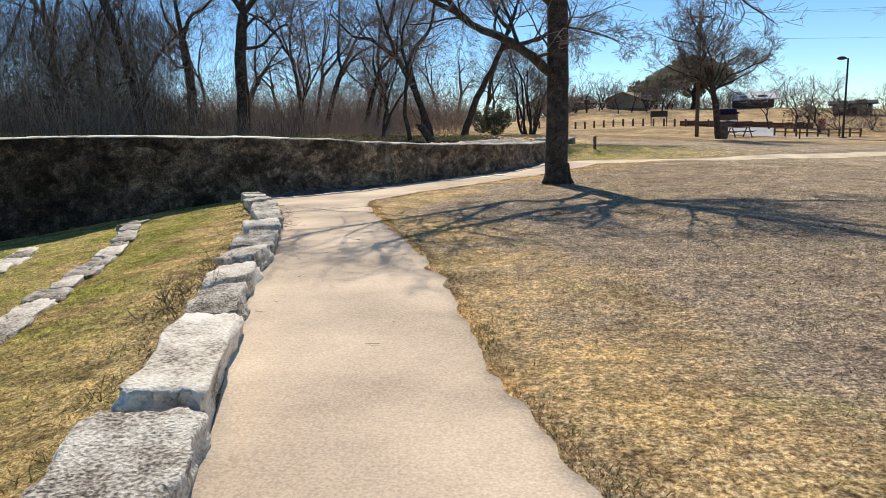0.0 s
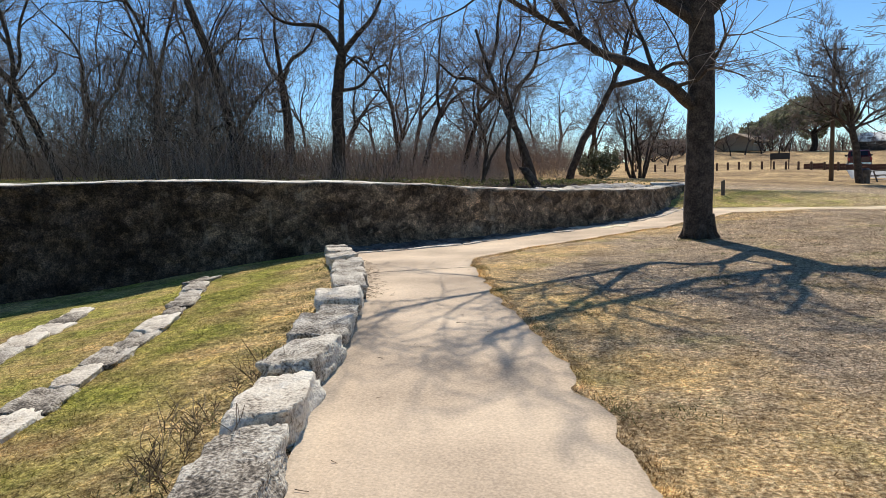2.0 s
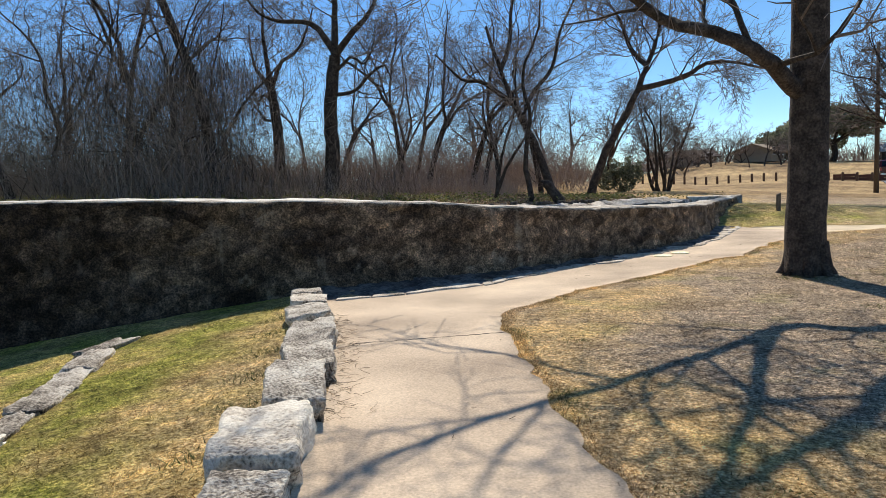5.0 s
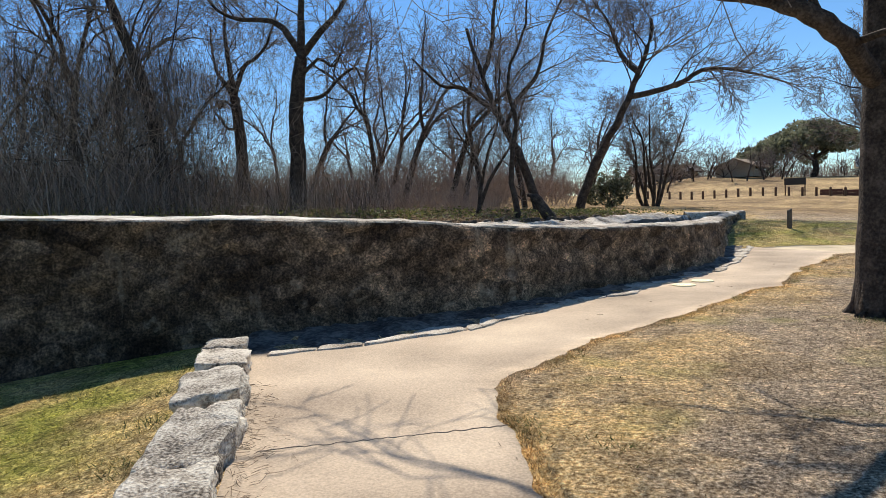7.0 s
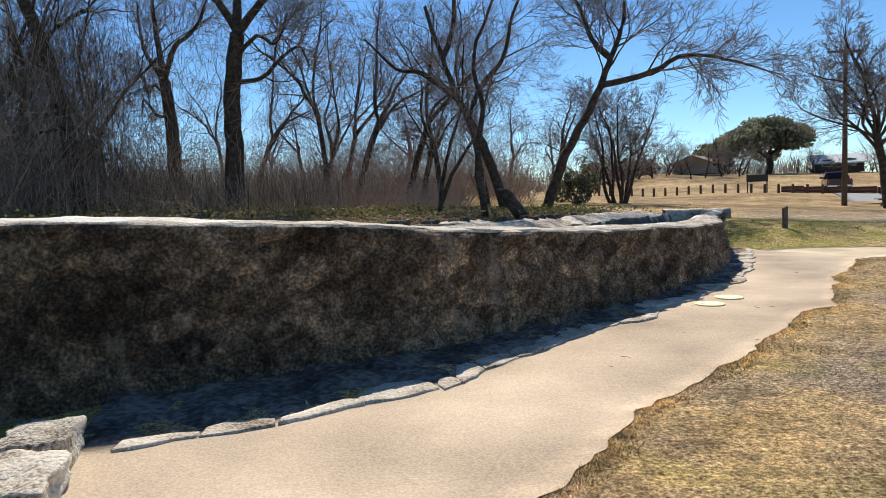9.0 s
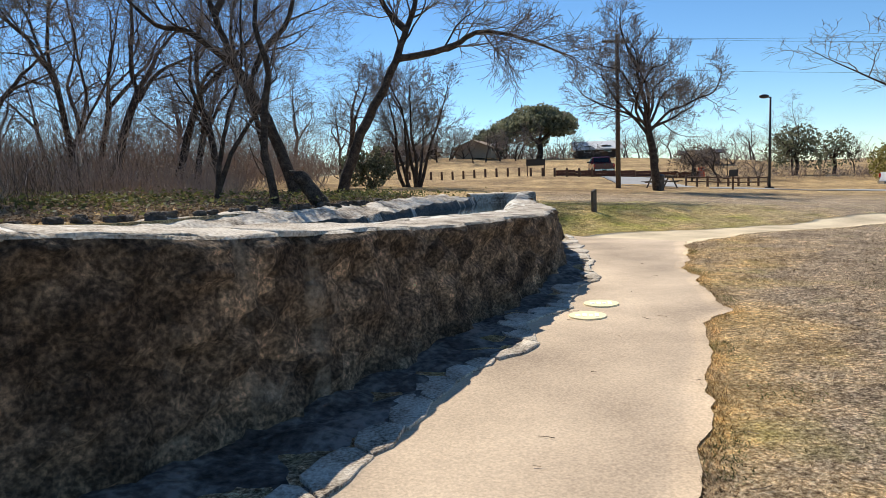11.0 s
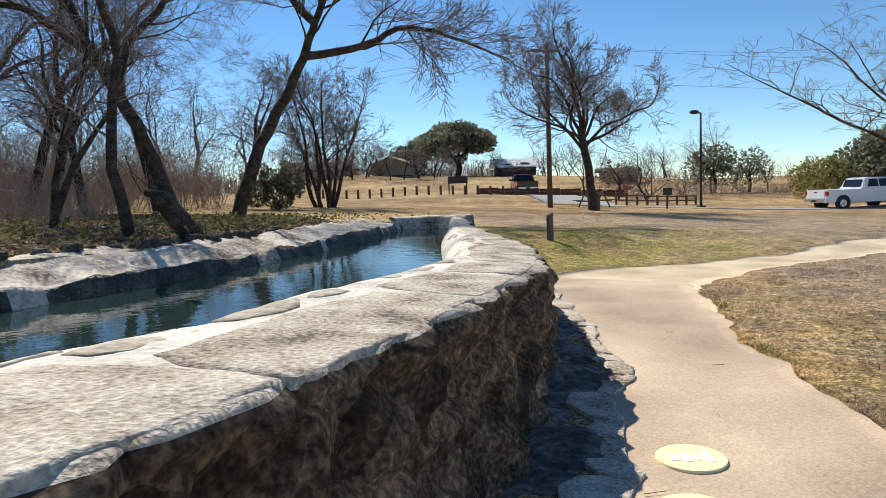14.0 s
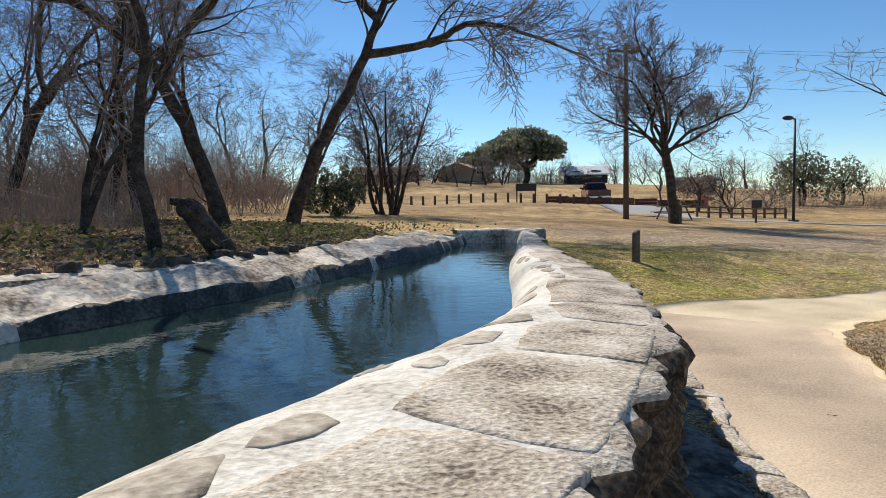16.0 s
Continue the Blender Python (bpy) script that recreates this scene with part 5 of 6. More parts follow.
for i in range(7):
    a, c = ea.lerp(eb, i / 7), ea.lerp(eb, (i + 1) / 7)
    zz = min(gz(a.x, a.y), gz(c.x, c.y))
    d = c - a
    for k in range(3):
        bm = box(bmesh.new(), 0, d.length - 0.02, -0.1, 0.1, -0.15 + 0.26 * k, 0.1 + 0.26 * k, 0.015)
        ob = part("timber", bm, RED_KERB, t)
        ob.matrix_basis = Matrix.Translation((a.x, a.y, zz)) @ Euler((0, 0, math.atan2(d.y, d.x))).to_matrix().to_4x4()
t = thing("rail_fence", 0, 0, 0, "low brown wooden rail fence beyond the lawn", "fence")
fa, fb = Vector((22.9, 57.0, 0)), Vector((30.2, 58.2, 0))
for i in range(9):
    p = fa.lerp(fb, i / 8)
    part("post", box(bmesh.new(), p.x - 0.06, p.x + 0.06, p.y - 0.06, p.y + 0.06, gz(p.x, p.y) - 0.2, gz(p.x, p.y) + 0.75, 0.01), BROWN_WOOD, t)
    if i < 8:
        q = fa.lerp(fb, (i + 1) / 8)
        for h in (0.35, 0.66):
            part("rail", rod(bmesh.new(), (p.x, p.y - 0.08, gz(p.x, p.y) + h), (q.x, q.y - 0.08, gz(q.x, q.y) + h), 0.045, 0.045, 6), BROWN_WOOD, t)


def board(x, y, wide, z0, z1, label, rz, mtl):
    t = thing("notice_board", x, y, gz(x, y), label, "sign", rz=rz)
    part("panel", box(bmesh.new(), -wide / 2, wide / 2, -0.04, 0.04, z0, z1, 0.01), mtl, t)
    for k in ((-1, 1) if wide > 0.8 else (0,)):
        part("post", box(bmesh.new(), k * wide * 0.45 - 0.05, k * wide * 0.45 + 0.05, 0.05, 0.13, -0.2, z1, 0.008), BROWN_WOOD, t)


board(17.6, 73.0, 1.7, 0.95, 1.55, "dark brown notice board on two posts", -15, DARK_METAL)
board(22.0, 50.4, 0.5, 0.75, 1.15, "dark box-shaped sign on a post beside the fence", -20, DARK_METAL)
t = thing("traffic_cone_barrel", 33.5, 72, gz(33.5, 72), "bright orange barrel standing far across the field", "barrel")
bm = rod(bmesh.new(), (0, 0, 0), (0, 0, 1.0), 0.34, 0.28, 14)
part("barrel", bm, ORANGE, t)
part("base", rod(bmesh.new(), (0, 0, -0.05), (0, 0, 0.08), 0.42, 0.42, 14), RUBBER, t)

# picnic table and bin by the park tree
t = thing("picnic_table", 18.6, 52.6, gz(18.6, 52.6), "grey wooden picnic table under the park tree", "picnic table", rz=10)
part("tabletop", box(bmesh.new(), -0.9, 0.9, -0.38, 0.38, 0.70, 0.75, 0.01), POST_WOOD, t)
for s in (-1, 1):
    part("bench", box(bmesh.new(), -0.9, 0.9, s * 0.72 - 0.13, s * 0.72 + 0.13, 0.42, 0.46, 0.01), POST_WOOD, t)
    for k in (-0.65, 0.65):
        part("leg", rod(bmesh.new(), (k, s * 0.15, 0.7), (k, s * 0.62, 0.0), 0.045, 0.045, 6), POST_WOOD, t)
    part("crossbar", box(bmesh.new(), s * 0.65 - 0.03, s * 0.65 + 0.03, -0.75, 0.75, 0.36, 0.42), POST_WOOD, t)
t = thing("litter_bin", 15.95, 48.2, gz(15.95, 48.2), "small grey stone litter bin near the tree", "bin")
part("bin", rod(bmesh.new(), (0, 0, 0), (0, 0, 0.8), 0.3, 0.32, 12), DARK_ROCK, t)
part("lid", rod(bmesh.new(), (0, 0, 0.8), (0, 0, 0.9), 0.33, 0.2, 12), DARK_METAL, t)

# row of wooden bollards
first = None
for i in range(20):
    u = i / 19
    x, y = 3.5 + 18.2 * u, 75.2 - 5.2 * u * u
    m = pose(x, y, gz(x, y), 0, 0, 7 * i)
    if first is None:
        first = new("bollard")
        part("post", rod(bmesh.new(), (0, 0, -0.2), (0, 0, 0.72), 0.11, 0.10, 8), BROWN_WOOD, first)
        part("cap", rod(bmesh.new(), (0, 0, 0.72), (0, 0, 0.76), 0.10, 0.05, 8), BROWN_WOOD, first)
        tagged(first, "short brown wooden bollard lining the field", "bollard", "bollards along the drive")
        first.matrix_basis = m
    else:
        copy_thing(first, m)


# ---- buildings on the hill ----
def gable_house(name, x, y, rz, lx, ly, h, rise, wall_m, roof_m, label, windows=3, over=0.5):
    t = thing(name, x, y, gz(x, y) - 0.1, label, "house", rz=rz)
    bm = bmesh.new()
    box(bm, -lx / 2, lx / 2, -ly / 2, ly / 2, 0, h)
    for s in (-1, 1):
        a = [bm.verts.new(p) for p in ((s * lx / 2, -ly / 2, h), (s * lx / 2, ly / 2, h), (s * lx / 2, 0, h + rise))]
        bm.faces.new(a)
    part("wall", bm, wall_m, t)
    bm = bmesh.new()
    for s in (-1, 1):
        p = [(-lx / 2 - over, s * (ly / 2 + over), h - over * rise / (ly / 2)), (lx / 2 + over, s * (ly / 2 + over), h - over * rise / (ly / 2)), (lx / 2 + over, 0, h + rise), (-lx / 2 - over, 0, h + rise)]
        lo = [bm.verts.new(q) for q in p]
        hi = [bm.verts.new((q[0], q[1], q[2] + 0.18)) for q in p]
        bm.faces.new(lo)
        bm.faces.new(hi)
        for i in range(4):
            bm.faces.new((lo[i], lo[(i + 1) % 4], hi[(i + 1) % 4], hi[i]))
    bmesh.ops.recalc_face_normals(bm, faces=bm.faces[:])
    part("roof", bm, roof_m, t)
    for i in range(windows):
        wx = -lx / 2 + lx * (i + 0.5) / windows
        fr = part("window", box(bmesh.new(), wx - 0.6, wx + 0.6, -ly / 2 - 0.05, -ly / 2 + 0.02, 0.9, 2.0), WHITE_ROOF, t)
        part("pane", box(bmesh.new(), wx - 0.52, wx + 0.52, -ly / 2 - 0.08, -ly / 2 - 0.04, 0.98, 1.92), CAR_GLASS, fr)
    part("door", box(bmesh.new(), lx * 0.1, lx * 0.1 + 0.95, -ly / 2 - 0.06, -ly / 2 + 0.02, 0.0, 2.05), BROWN_WOOD, t)
    return t


gable_house("house", 22.0, 110.5, 62, 6.5, 5, 1.4, 1.0, TAN_WALL, TAN_ROOF, "tan gabled house half hidden by trees on the hill", 3)
gable_house("house", 12.5, 118.0, 10, 9, 5, 1.4, 1.0, TAN_WALL, DARK_WALL, "low house with a dark roof behind trees", 4)
gable_house("pavilion", 44.0, 119, -18, 6.2, 5, 1.6, 1.0, DARK_WALL, WHITE_ROOF, "long dark timber building with a white metal roof", 2, 0.8)
gable_house("shelter", 49.0, 97.0, -25, 4.5, 3.2, 1.5, 0.3, DARK_WALL, DARK_METAL, "dark low-roofed picnic shelter on the slope", 2, 0.6)


# ---- leafy trees and shrubs ----
def leaf_cloud(lobes, count, size, seed):
    """Leaves scattered in the outer shells of several lobes: small bent quads."""
    r = np.random.RandomState(seed)
    vol = np.array([l[3] * l[4] * l[5] for l in lobes]) ** (2 / 3)
    idx = r.choice(len(lobes), count, p=vol / vol.sum())
    L = np.array(lobes)[idx]
    d = r.normal(size=(count, 3))
    d /= np.linalg.norm(d, axis=1)[:, None]
    rad = r.uniform(0.62, 1.06, count) ** 0.7
    # clumps: pull leaves towards random centres for an uneven outline
    c = L[:, :3] + d * L[:, 3:] * rad[:, None] + r.normal(scale=0.3 * size, size=(count, 3))
    a = r.normal(size=(count, 3))
    a /= np.linalg.norm(a, axis=1)[:, None]
    b_ = np.cross(a, r.normal(size=(count, 3)))
    b_ /= np.linalg.norm(b_, axis=1)[:, None]
    s = size * r.uniform(0.5, 1.3, count)[:, None]
    v = np.stack([c - a * s, c - b_ * s * 0.55, c + a * s, c + b_ * s * 0.55], 1).reshape(-1, 3)
    f = np.arange(count * 4).reshape(-1, 4)
    return v.tolist(), f.tolist()


def leafy_tree(name, x, y, h, wide, seed, label, leaf, size, count, trunk=0.3, dense=1.0):
    r = random.Random(seed)
    t = thing(name, x, y, gz(x, y) - 0.1, label, "tree")
    w = Wood(seed)
    q, rq = w.limb([(0, 0, -0.2), (0.05 * h, 0, h * 0.16), (0, 0, h * 0.34)], trunk, trunk * 0.8, 9)
    lobes = []
    for k in range(13):
        a = k * 2.4
        rr_ = wide * 0.36 * math.sqrt((k + 0.5) / 13) * r.uniform(0.85, 1.15)
        zz = h * ((0.74 if name == "live_oak" else 0.60) - (0.30 if name == "live_oak" else 0.33) * (rr_ / (wide * 0.36)) ** 2) + r.uniform(-.04, .06) * h
        lobes.append((rr_ * math.cos(a), rr_ * math.sin(a), zz, wide * r.uniform(0.13, 0.2), wide * r.uniform(0.13, 0.2), h * r.uniform(0.13, 0.2)))
        if k % 2 == 0:
            q, rq = w.limb([(0, 0, h * 0.28), (rr_ * 0.5 * math.cos(a), rr_ * 0.5 * math.sin(a), h * 0.42), (rr_ * math.cos(a), rr_ * math.sin(a), zz)], trunk * 0.45, 0.05, 6, 3, 0.05)
            w.sprout(q, rq, 1, [5], h * 0.25, 0.05, 0.2, 0.02)
    w.build([BARK, TWIG], t)
    if name != "live_oak":
        lobes = [(a_, b_, c_, d_, e_, f_ * 1.35) for a_, b_, c_, d_, e_, f_ in lobes]
    v, f = leaf_cloud(lobes, count, size, seed)
    mesh_of("foliage", v, f, leaf, t)
    return t


leafy_tree("live_oak", 34.4, 120.0, 9.2, 16.0, 401, "broad evergreen live oak crowning the hill", LEAF, 0.3, 12000, 0.5)
leafy_tree("evergreen_tree", 45.0, 74, 6.6, 6.2, 402, "rounded evergreen tree beyond the lamp post", LEAF, 0.17, 2300, 0.2)
leafy_tree("evergreen_tree", 50.3, 75, 5.6, 5.6, 403, "dark evergreen tree beyond the road", LEAF, 0.15, 1500, 0.2)
leafy_tree("pale_tree", 42.2, 58.5, 4.4, 6.2, 404, "yellow-green leafing tree behind the white truck", LEAF_PALE, 0.13, 3600, 0.16)
leafy_tree("evergreen_tree", 47.5, 57.0, 6.6, 10, 405, "large spreading evergreen tree by the road", LEAF, 0.2, 9000, 0.3)
leafy_tree("evergreen_tree", 27.0, 122, 6.5, 7.5, 406, "dark evergreen tree beside the live oak", LEAF, 0.3, 3000, 0.25)
leafy_tree("evergreen_tree", 30.5, 68.5, 4.0, 4.5, 407, "olive-brown shrubby tree behind the fence", LITTER, 0.10, 1100, 0.14)
t = thing("evergreen_bush", 0.35, 48.2, gz(0.35, 48.2), "dense dark evergreen bush beyond the channel", "bush")
v, f = leaf_cloud([(0.1, 0, 0.7, 0.7, 0.7, 0.7), (-0.85, 0.1, 0.75, 0.6, 0.6, 0.6), (0.65, 0, 1.0, 0.55, 0.6, 0.55), (-0.2, 0, 1.35, 0.5, 0.5, 0.4), (-1.15, 0, 1.35, 0.3, 0.4, 0.35), (0.4, 0.2, 1.75, 0.22, 0.3, 0.4), (0.95, 0, 1.45, 0.2, 0.3, 0.35), (-0.5, 0, 1.75, 0.2, 0.2, 0.3)], 3600, 0.085, 410)
mesh_of("foliage", v, f, LEAF, t)
w = Wood(411)
for k in range(7):
    w.grow((0, 0, -0.1), (math.cos(k) * 0.5, math.sin(k) * 0.5, 1), 1.3, 0.04, 1, [5])
w.bits = {"stem": w.bits["crown"]}
w.build([BARK, TWIG], t)

# small bare trees across the field, on the hill and along the horizon
rs = random.Random(88)
small = [(18.2, 98.8, 0.5), (25.5, 104, 0.55), (14.5, 104, 0.6), (9.5, 92, 0.6), (39.5, 122, 0.55), (42.5, 119, 0.5), (51.0, 122, 0.65), (27.0, 63.0, 0.5), (28.8, 62.0, 0.52), (26.2, 66.5, 0.48), (44.0, 73, 0.72), (52.4, 74.5, 0.42),
         (56.0, 90, 0.6), (61, 96, 0.6), (5.5, 86, 0.7), (0.5, 80, 0.8), (13, 122, 0.8), (58, 120, 0.7), (66, 110, 0.7), (74, 120, 0.7), (22, 125, 0.7), (7, 112, 0.8), (44.2, 53.5, 1.3), (51.5, 54.5, 1.2), (20.5, 101, 0.5), (23, 103, 0.55), (16.5, 105, 0.55), (27.5, 109, 0.5), (29, 112, 0.5), (37.5, 112, 0.4), (48, 112, 0.5)]
for i, (x, y, k) in enumerate(small):
    m = Matrix.Translation((x, y, gz(x, y) - 0.05)) @ Euler((0, 0, rs.uniform(0, 6.28))).to_matrix().to_4x4()
    ob = copy_thing(forms[rs.randrange(len(forms))], m)
    ob.scale = (k * 1.15, k * 1.15, k * 0.9)
    if k > 1:
        ob.scale = (k * 1.6, k * 1.6, k * 0.95)
    tagged(ob, "small bare winter tree across the park field" if k < 1 else "bare spreading tree overhanging the park road", "tree", "park trees")
# scrubby small trees before the houses
w = Wood(490)
for a in range(4):
    w.grow((0, 0, -0.1), (math.cos(a * 1.6) * 0.35, math.sin(a * 1.6) * 0.35, 1), 3.4, 0.07, 2, [8, 5], 0.05, 0.25, 0.016)
hill_tree = thing("scrub_tree", 11.0, 106.0, gz(11.0, 106.0), "twiggy bare scrub tree before the hill's houses", "tree", "hill scrub trees")
w.build([BARK, TWIG], hill_tree)
for x, y, k in ((13.2, 107, 1.1), (15.2, 109, 0.9), (17.2, 106.5, 1.2), (19.0, 107.5, 0.8), (24.6, 108, 0.8), (26.4, 112, 1.1), (28.5, 114, 1.0), (31.0, 113, 0.6), (38.6, 114, 0.8), (41.0, 113.5, 0.6), (47.0, 115, 0.9), (50.5, 113, 1.2), (45.5, 94, 0.9), (47.3, 93.5, 0.8), (52.5, 95, 1.0), (9.0, 104, 1.2), (35.5, 66.5, 0.7), (32.6, 67, 0.8)):
    ob = copy_thing(hill_tree, Matrix.Translation((x, y, gz(x, y) - 0.05)) @ Euler((0, 0, rs.uniform(0, 6.28))).to_matrix().to_4x4())
    ob.scale = (k, k, k)
w = Wood(500)
rb = random.Random(501)
for _ in range(450):
    x, y = rb.uniform(10, 260), rb.uniform(128, 190)
    w.grow((x, y, gz(x, y) - 0.2), (rb.gauss(0, .2), 0, 1), rb.uniform(1.5, 4.5), 0.08, 1, [5], 0.05, 0.3, 0.03)
for _ in range(420):
    x, y = rb.uniform(-150, 14), rb.uniform(100, 135)
    w.grow((x, y, gz(x, y) - 0.2), (rb.gauss(0, .2), 0, 1), rb.uniform(2.0, 5.5), 0.08, 1, [6], 0.05, 0.3, 0.03)
for _ in range(500):
    x, y = rb.uniform(30, 60), rb.uniform(64, 72)
    w.grow((x, y, gz(x, y) - 0.1), (rb.gauss(0, .4), rb.gauss(0, .3), 1), rb.uniform(0.5, 1.3), 0.012, 1, [5], 0.02, 0.3, 0.008)
bv, bf, _ = w.bits["crown"]
tagged(mesh_of("hedgerow", bv, bf, BRUSH), "far brown hedgerow and scrub along the horizon", "scrub", kind="stuff")

sticks("hedgerow", "far bare tree line along the horizon", 15000, lambda r, n: np.stack([r.uniform(-30, 190, n), r.uniform(126, 165, n)], 1), (0.8, 4.2), 0.045, 317, 0.7, None, VINE)

# ---- bank: stump, rocks, leaf litter, weeds ----
t = thing("broken_stump", -2.48, 29.9, 0.78, "leaning broken dead stump on the channel bank", "stump")
w = Wood(61)
w.limb([(0.05, 0, -0.3), (0, 0, 0.05), (-0.18, 0, 0.35), (-0.42, 0, 0.72), (-0.52, 0, 0.80)], 0.21, 0.15, 10, 4, 0.02)
w.limb([(-0.40, 0, 0.68), (-0.56, 0.02, 0.86), (-0.72, 0, 0.90)], 0.10, 0.05, 7, 3, 0.02)
w.build([BARK, TWIG], t)
rk = random.Random(91)
bank_line = [tuple(sh[i] + snr[i] * 1.0) for i in range(len(sh)) if 20 < sh[i, 1] < 31.5 and sh[i, 0] > -9]
stp = max(1, len(bank_line) // 34)
for i, (x, y) in enumerate(bank_line[::stp]):
    if rk.random() < 0.2:
        continue
    sz = rk.uniform(0.12, 0.26)
    ob = part("rock", boulder(sz * 1.4, sz, sz * 0.85, i + 200, 2.6, 0.3), DARK_ROCK, smooth=True)
    zz = gz(x - 0.1, y + 0.3)
    ob.matrix_basis = pose(x + rk.uniform(-.1, .1), y + rk.uniform(-.1, .15), max(zz, WATER_Z + 0.36) + sz * 0.15, 0, 0, rk.uniform(0, 360))
    tagged(ob, "dark rounded rock resting on the bank's edge", "rock", "rocks on the bank")


def scatter_leaves(name, label, count, area, size, seed, material, up=0.02, lift=0.0):
    r = np.random.RandomState(seed)
    P = area(r, count)
    keep = shore_dist(P[:, 0], P[:, 1]) > 1.0
    P = P[keep]
    n = len(P)
    z = ground_z(P[:, 0], P[:, 1]) + up + r.uniform(0, lift, n) if lift else ground_z(P[:, 0], P[:, 1]) + up
    c = np.stack([P[:, 0], P[:, 1], z], 1)
    a = r.normal(size=(n, 3)) * (1, 1, 0.5)
    a /= np.linalg.norm(a, axis=1)[:, None]
    b_ = np.cross(a, r.normal(size=(n, 3)))
    b_ /= np.linalg.norm(b_, axis=1)[:, None]
    k = size * r.uniform(0.5, 1.4, n)[:, None]
    v = np.stack([c - a * k, c - b_ * k * 0.5, c + a * k, c + b_ * k * 0.5], 1).reshape(-1, 3)
    ob = mesh_of(name, v.tolist(), np.arange(n * 4).reshape(-1, 4).tolist(), material)
    tagged(ob, label, "ground cover", kind="stuff")


scatter_leaves("leaf_litter", "brown dead leaves strewn over the wooded bank", 70000, lambda r, n: np.stack([r.uniform(-16, 0.5, n), r.uniform(22, 42, n)], 1), 0.05, 601, LITTER)
scatter_leaves("bank_weeds", "low green weeds and vines on the bank", 5000, lambda r, n: np.concatenate([r.normal((-7.5, 30.5), (2.0, 1.6), (n // 3, 2)), r.normal((-1.2, 33.5), (1.2, 2.2), (n // 3, 2)), r.normal((-4, 38), (6, 3), (n // 3, 2))]), 0.05, 602, WEED, 0.0, 0.22)
scatter_leaves("bank_weeds", "green weeds fringing the wall's far side", 1600, lambda r, n: np.stack([r.uniform(-16, -2, n), r.uniform(20, 33, n)], 1), 0.06, 603, WEED, 0.0, 0.3)

# ---- grass blades ----
XL = np.array(STONE_LINE + RIM)
order = np.argsort(XL[:, 1])
XL = XL[order]
XR = np.array(sorted(pr.tolist(), key=lambda p: p[1]))


def lawn_mask(x, y):
    s, _ = face_dist(x, y)
    xl, xr = np.interp(y, XL[:, 1], XL[:, 0]), np.interp(y, XR[:, 1], XR[:, 0])
    on_path = (x > xl - 0.42) & (x < xr + 0.01) & (y < 27)
    apron_ = (y > 15.1) & (x <= xl) & (x > -5.8)
    by0, by1 = np.interp(x, b_near[:, 0], b_near[:, 1]), np.interp(x, b_far[:, 0], b_far[:, 1])
    on_branch = (x > 3.0) & (y > by0) & (y < by1)
    joint = (x > 1.4) & (x <= 4.4) & (y > 23.5) & (y < 28.9) & (x < xr)
    return ~(on_path | apron_ | on_branch | joint | (s > -0.15))


def blades(name, label, centres, spread, count, hgt, wid, seed, flat=0.6, material=BLADES):
    r = np.random.RandomState(seed)
    c = np.array(centres)[r.randint(0, len(centres), count)]
    P = c + r.normal(size=(count, 2)) * spread
    P = P[lawn_mask(P[:, 0], P[:, 1])]
    n = len(P)
    z = ground_z(P[:, 0], P[:, 1])
    base = np.stack([P[:, 0], P[:, 1], z - 0.004], 1)
    a = r.uniform(0, 2 * np.pi, n)
    side = np.stack([np.cos(a), np.sin(a), np.zeros(n)], 1)
    b_ = r.uniform(0, 2 * np.pi, n)
    h = r.uniform(*hgt, n)
    tilt = r.normal(flat, 0.28, n).clip(0, 1.5)
    tip = np.stack([np.cos(b_) * np.sin(tilt), np.sin(b_) * np.sin(tilt), np.cos(tilt)], 1) * h[:, None]
    w_ = (wid * r.uniform(0.6, 1.4, n))[:, None]
    v = np.stack([base - side * w_, base + side * w_, base + tip], 1).reshape(-1, 3)
    ob = mesh_of(name, v.tolist(), np.arange(n * 3).reshape(-1, 3).tolist(), material)
    tagged(ob, label, "grass", kind="stuff")


walk_line = line_at([(0.5, 1.5), (0, 5), (-1, 10), (-1.2, 14), (0, 17), (1.5, 20), (3.5, 24)], 0.2)
blades("grass", "short matted straw-coloured lawn grass", (walk_line + np.array([2.2, 0])).tolist(), 1.9, 200000, (0.02, 0.055), 0.0042, 701, 1.3)
blades("grass", "short green and straw grass left of the kerb stones", line_at([(-3.2, 2.0), (-3.8, 5), (-4.6, 8), (-5.6, 11), (-6.6, 14)], 0.2).tolist(), 1.3, 130000, (0.02, 0.055), 0.0042, 702, 1.2)
gu = np.random.RandomState(12).uniform((2.5, 3), (13, 27), (3000, 2))
blades("grass", "dry clumped lawn grass further across the field", gu.tolist(), 0.25, 170000, (0.03, 0.07), 0.0065, 708, 1.3)
blades("grass", "ragged grass overhanging the path's edge", pr[:, :].tolist(), 0.075, 60000, (0.02, 0.05), 0.0038, 703, 0.85)
blades("grass", "longer grass along the branching path and by the post", np.concatenate([b_near, b_far, np.random.RandomState(4).normal((4.2, 31.5), (2.5, 1.2), (200, 2))]).tolist(), 0.55, 60000, (0.025, 0.07), 0.005, 704, 1.1)
scatter_leaves("leaf_litter", "brown dead leaves strewn on the lawn under the tree", 15000, lambda r, n: (lambda P: P[lawn_mask(P[:, 0], P[:, 1])])(np.concatenate([r.normal((3.2, 14.0), (2.4, 3.6), (n // 2, 2)), r.normal((3.2, 7.5), (2.2, 3.4), (n // 2, 2))])), 0.026, 604, LITTER, 0.008)
tufts = np.random.RandomState(9).uniform((-1.8, 2), (6.5, 24), (46, 2))
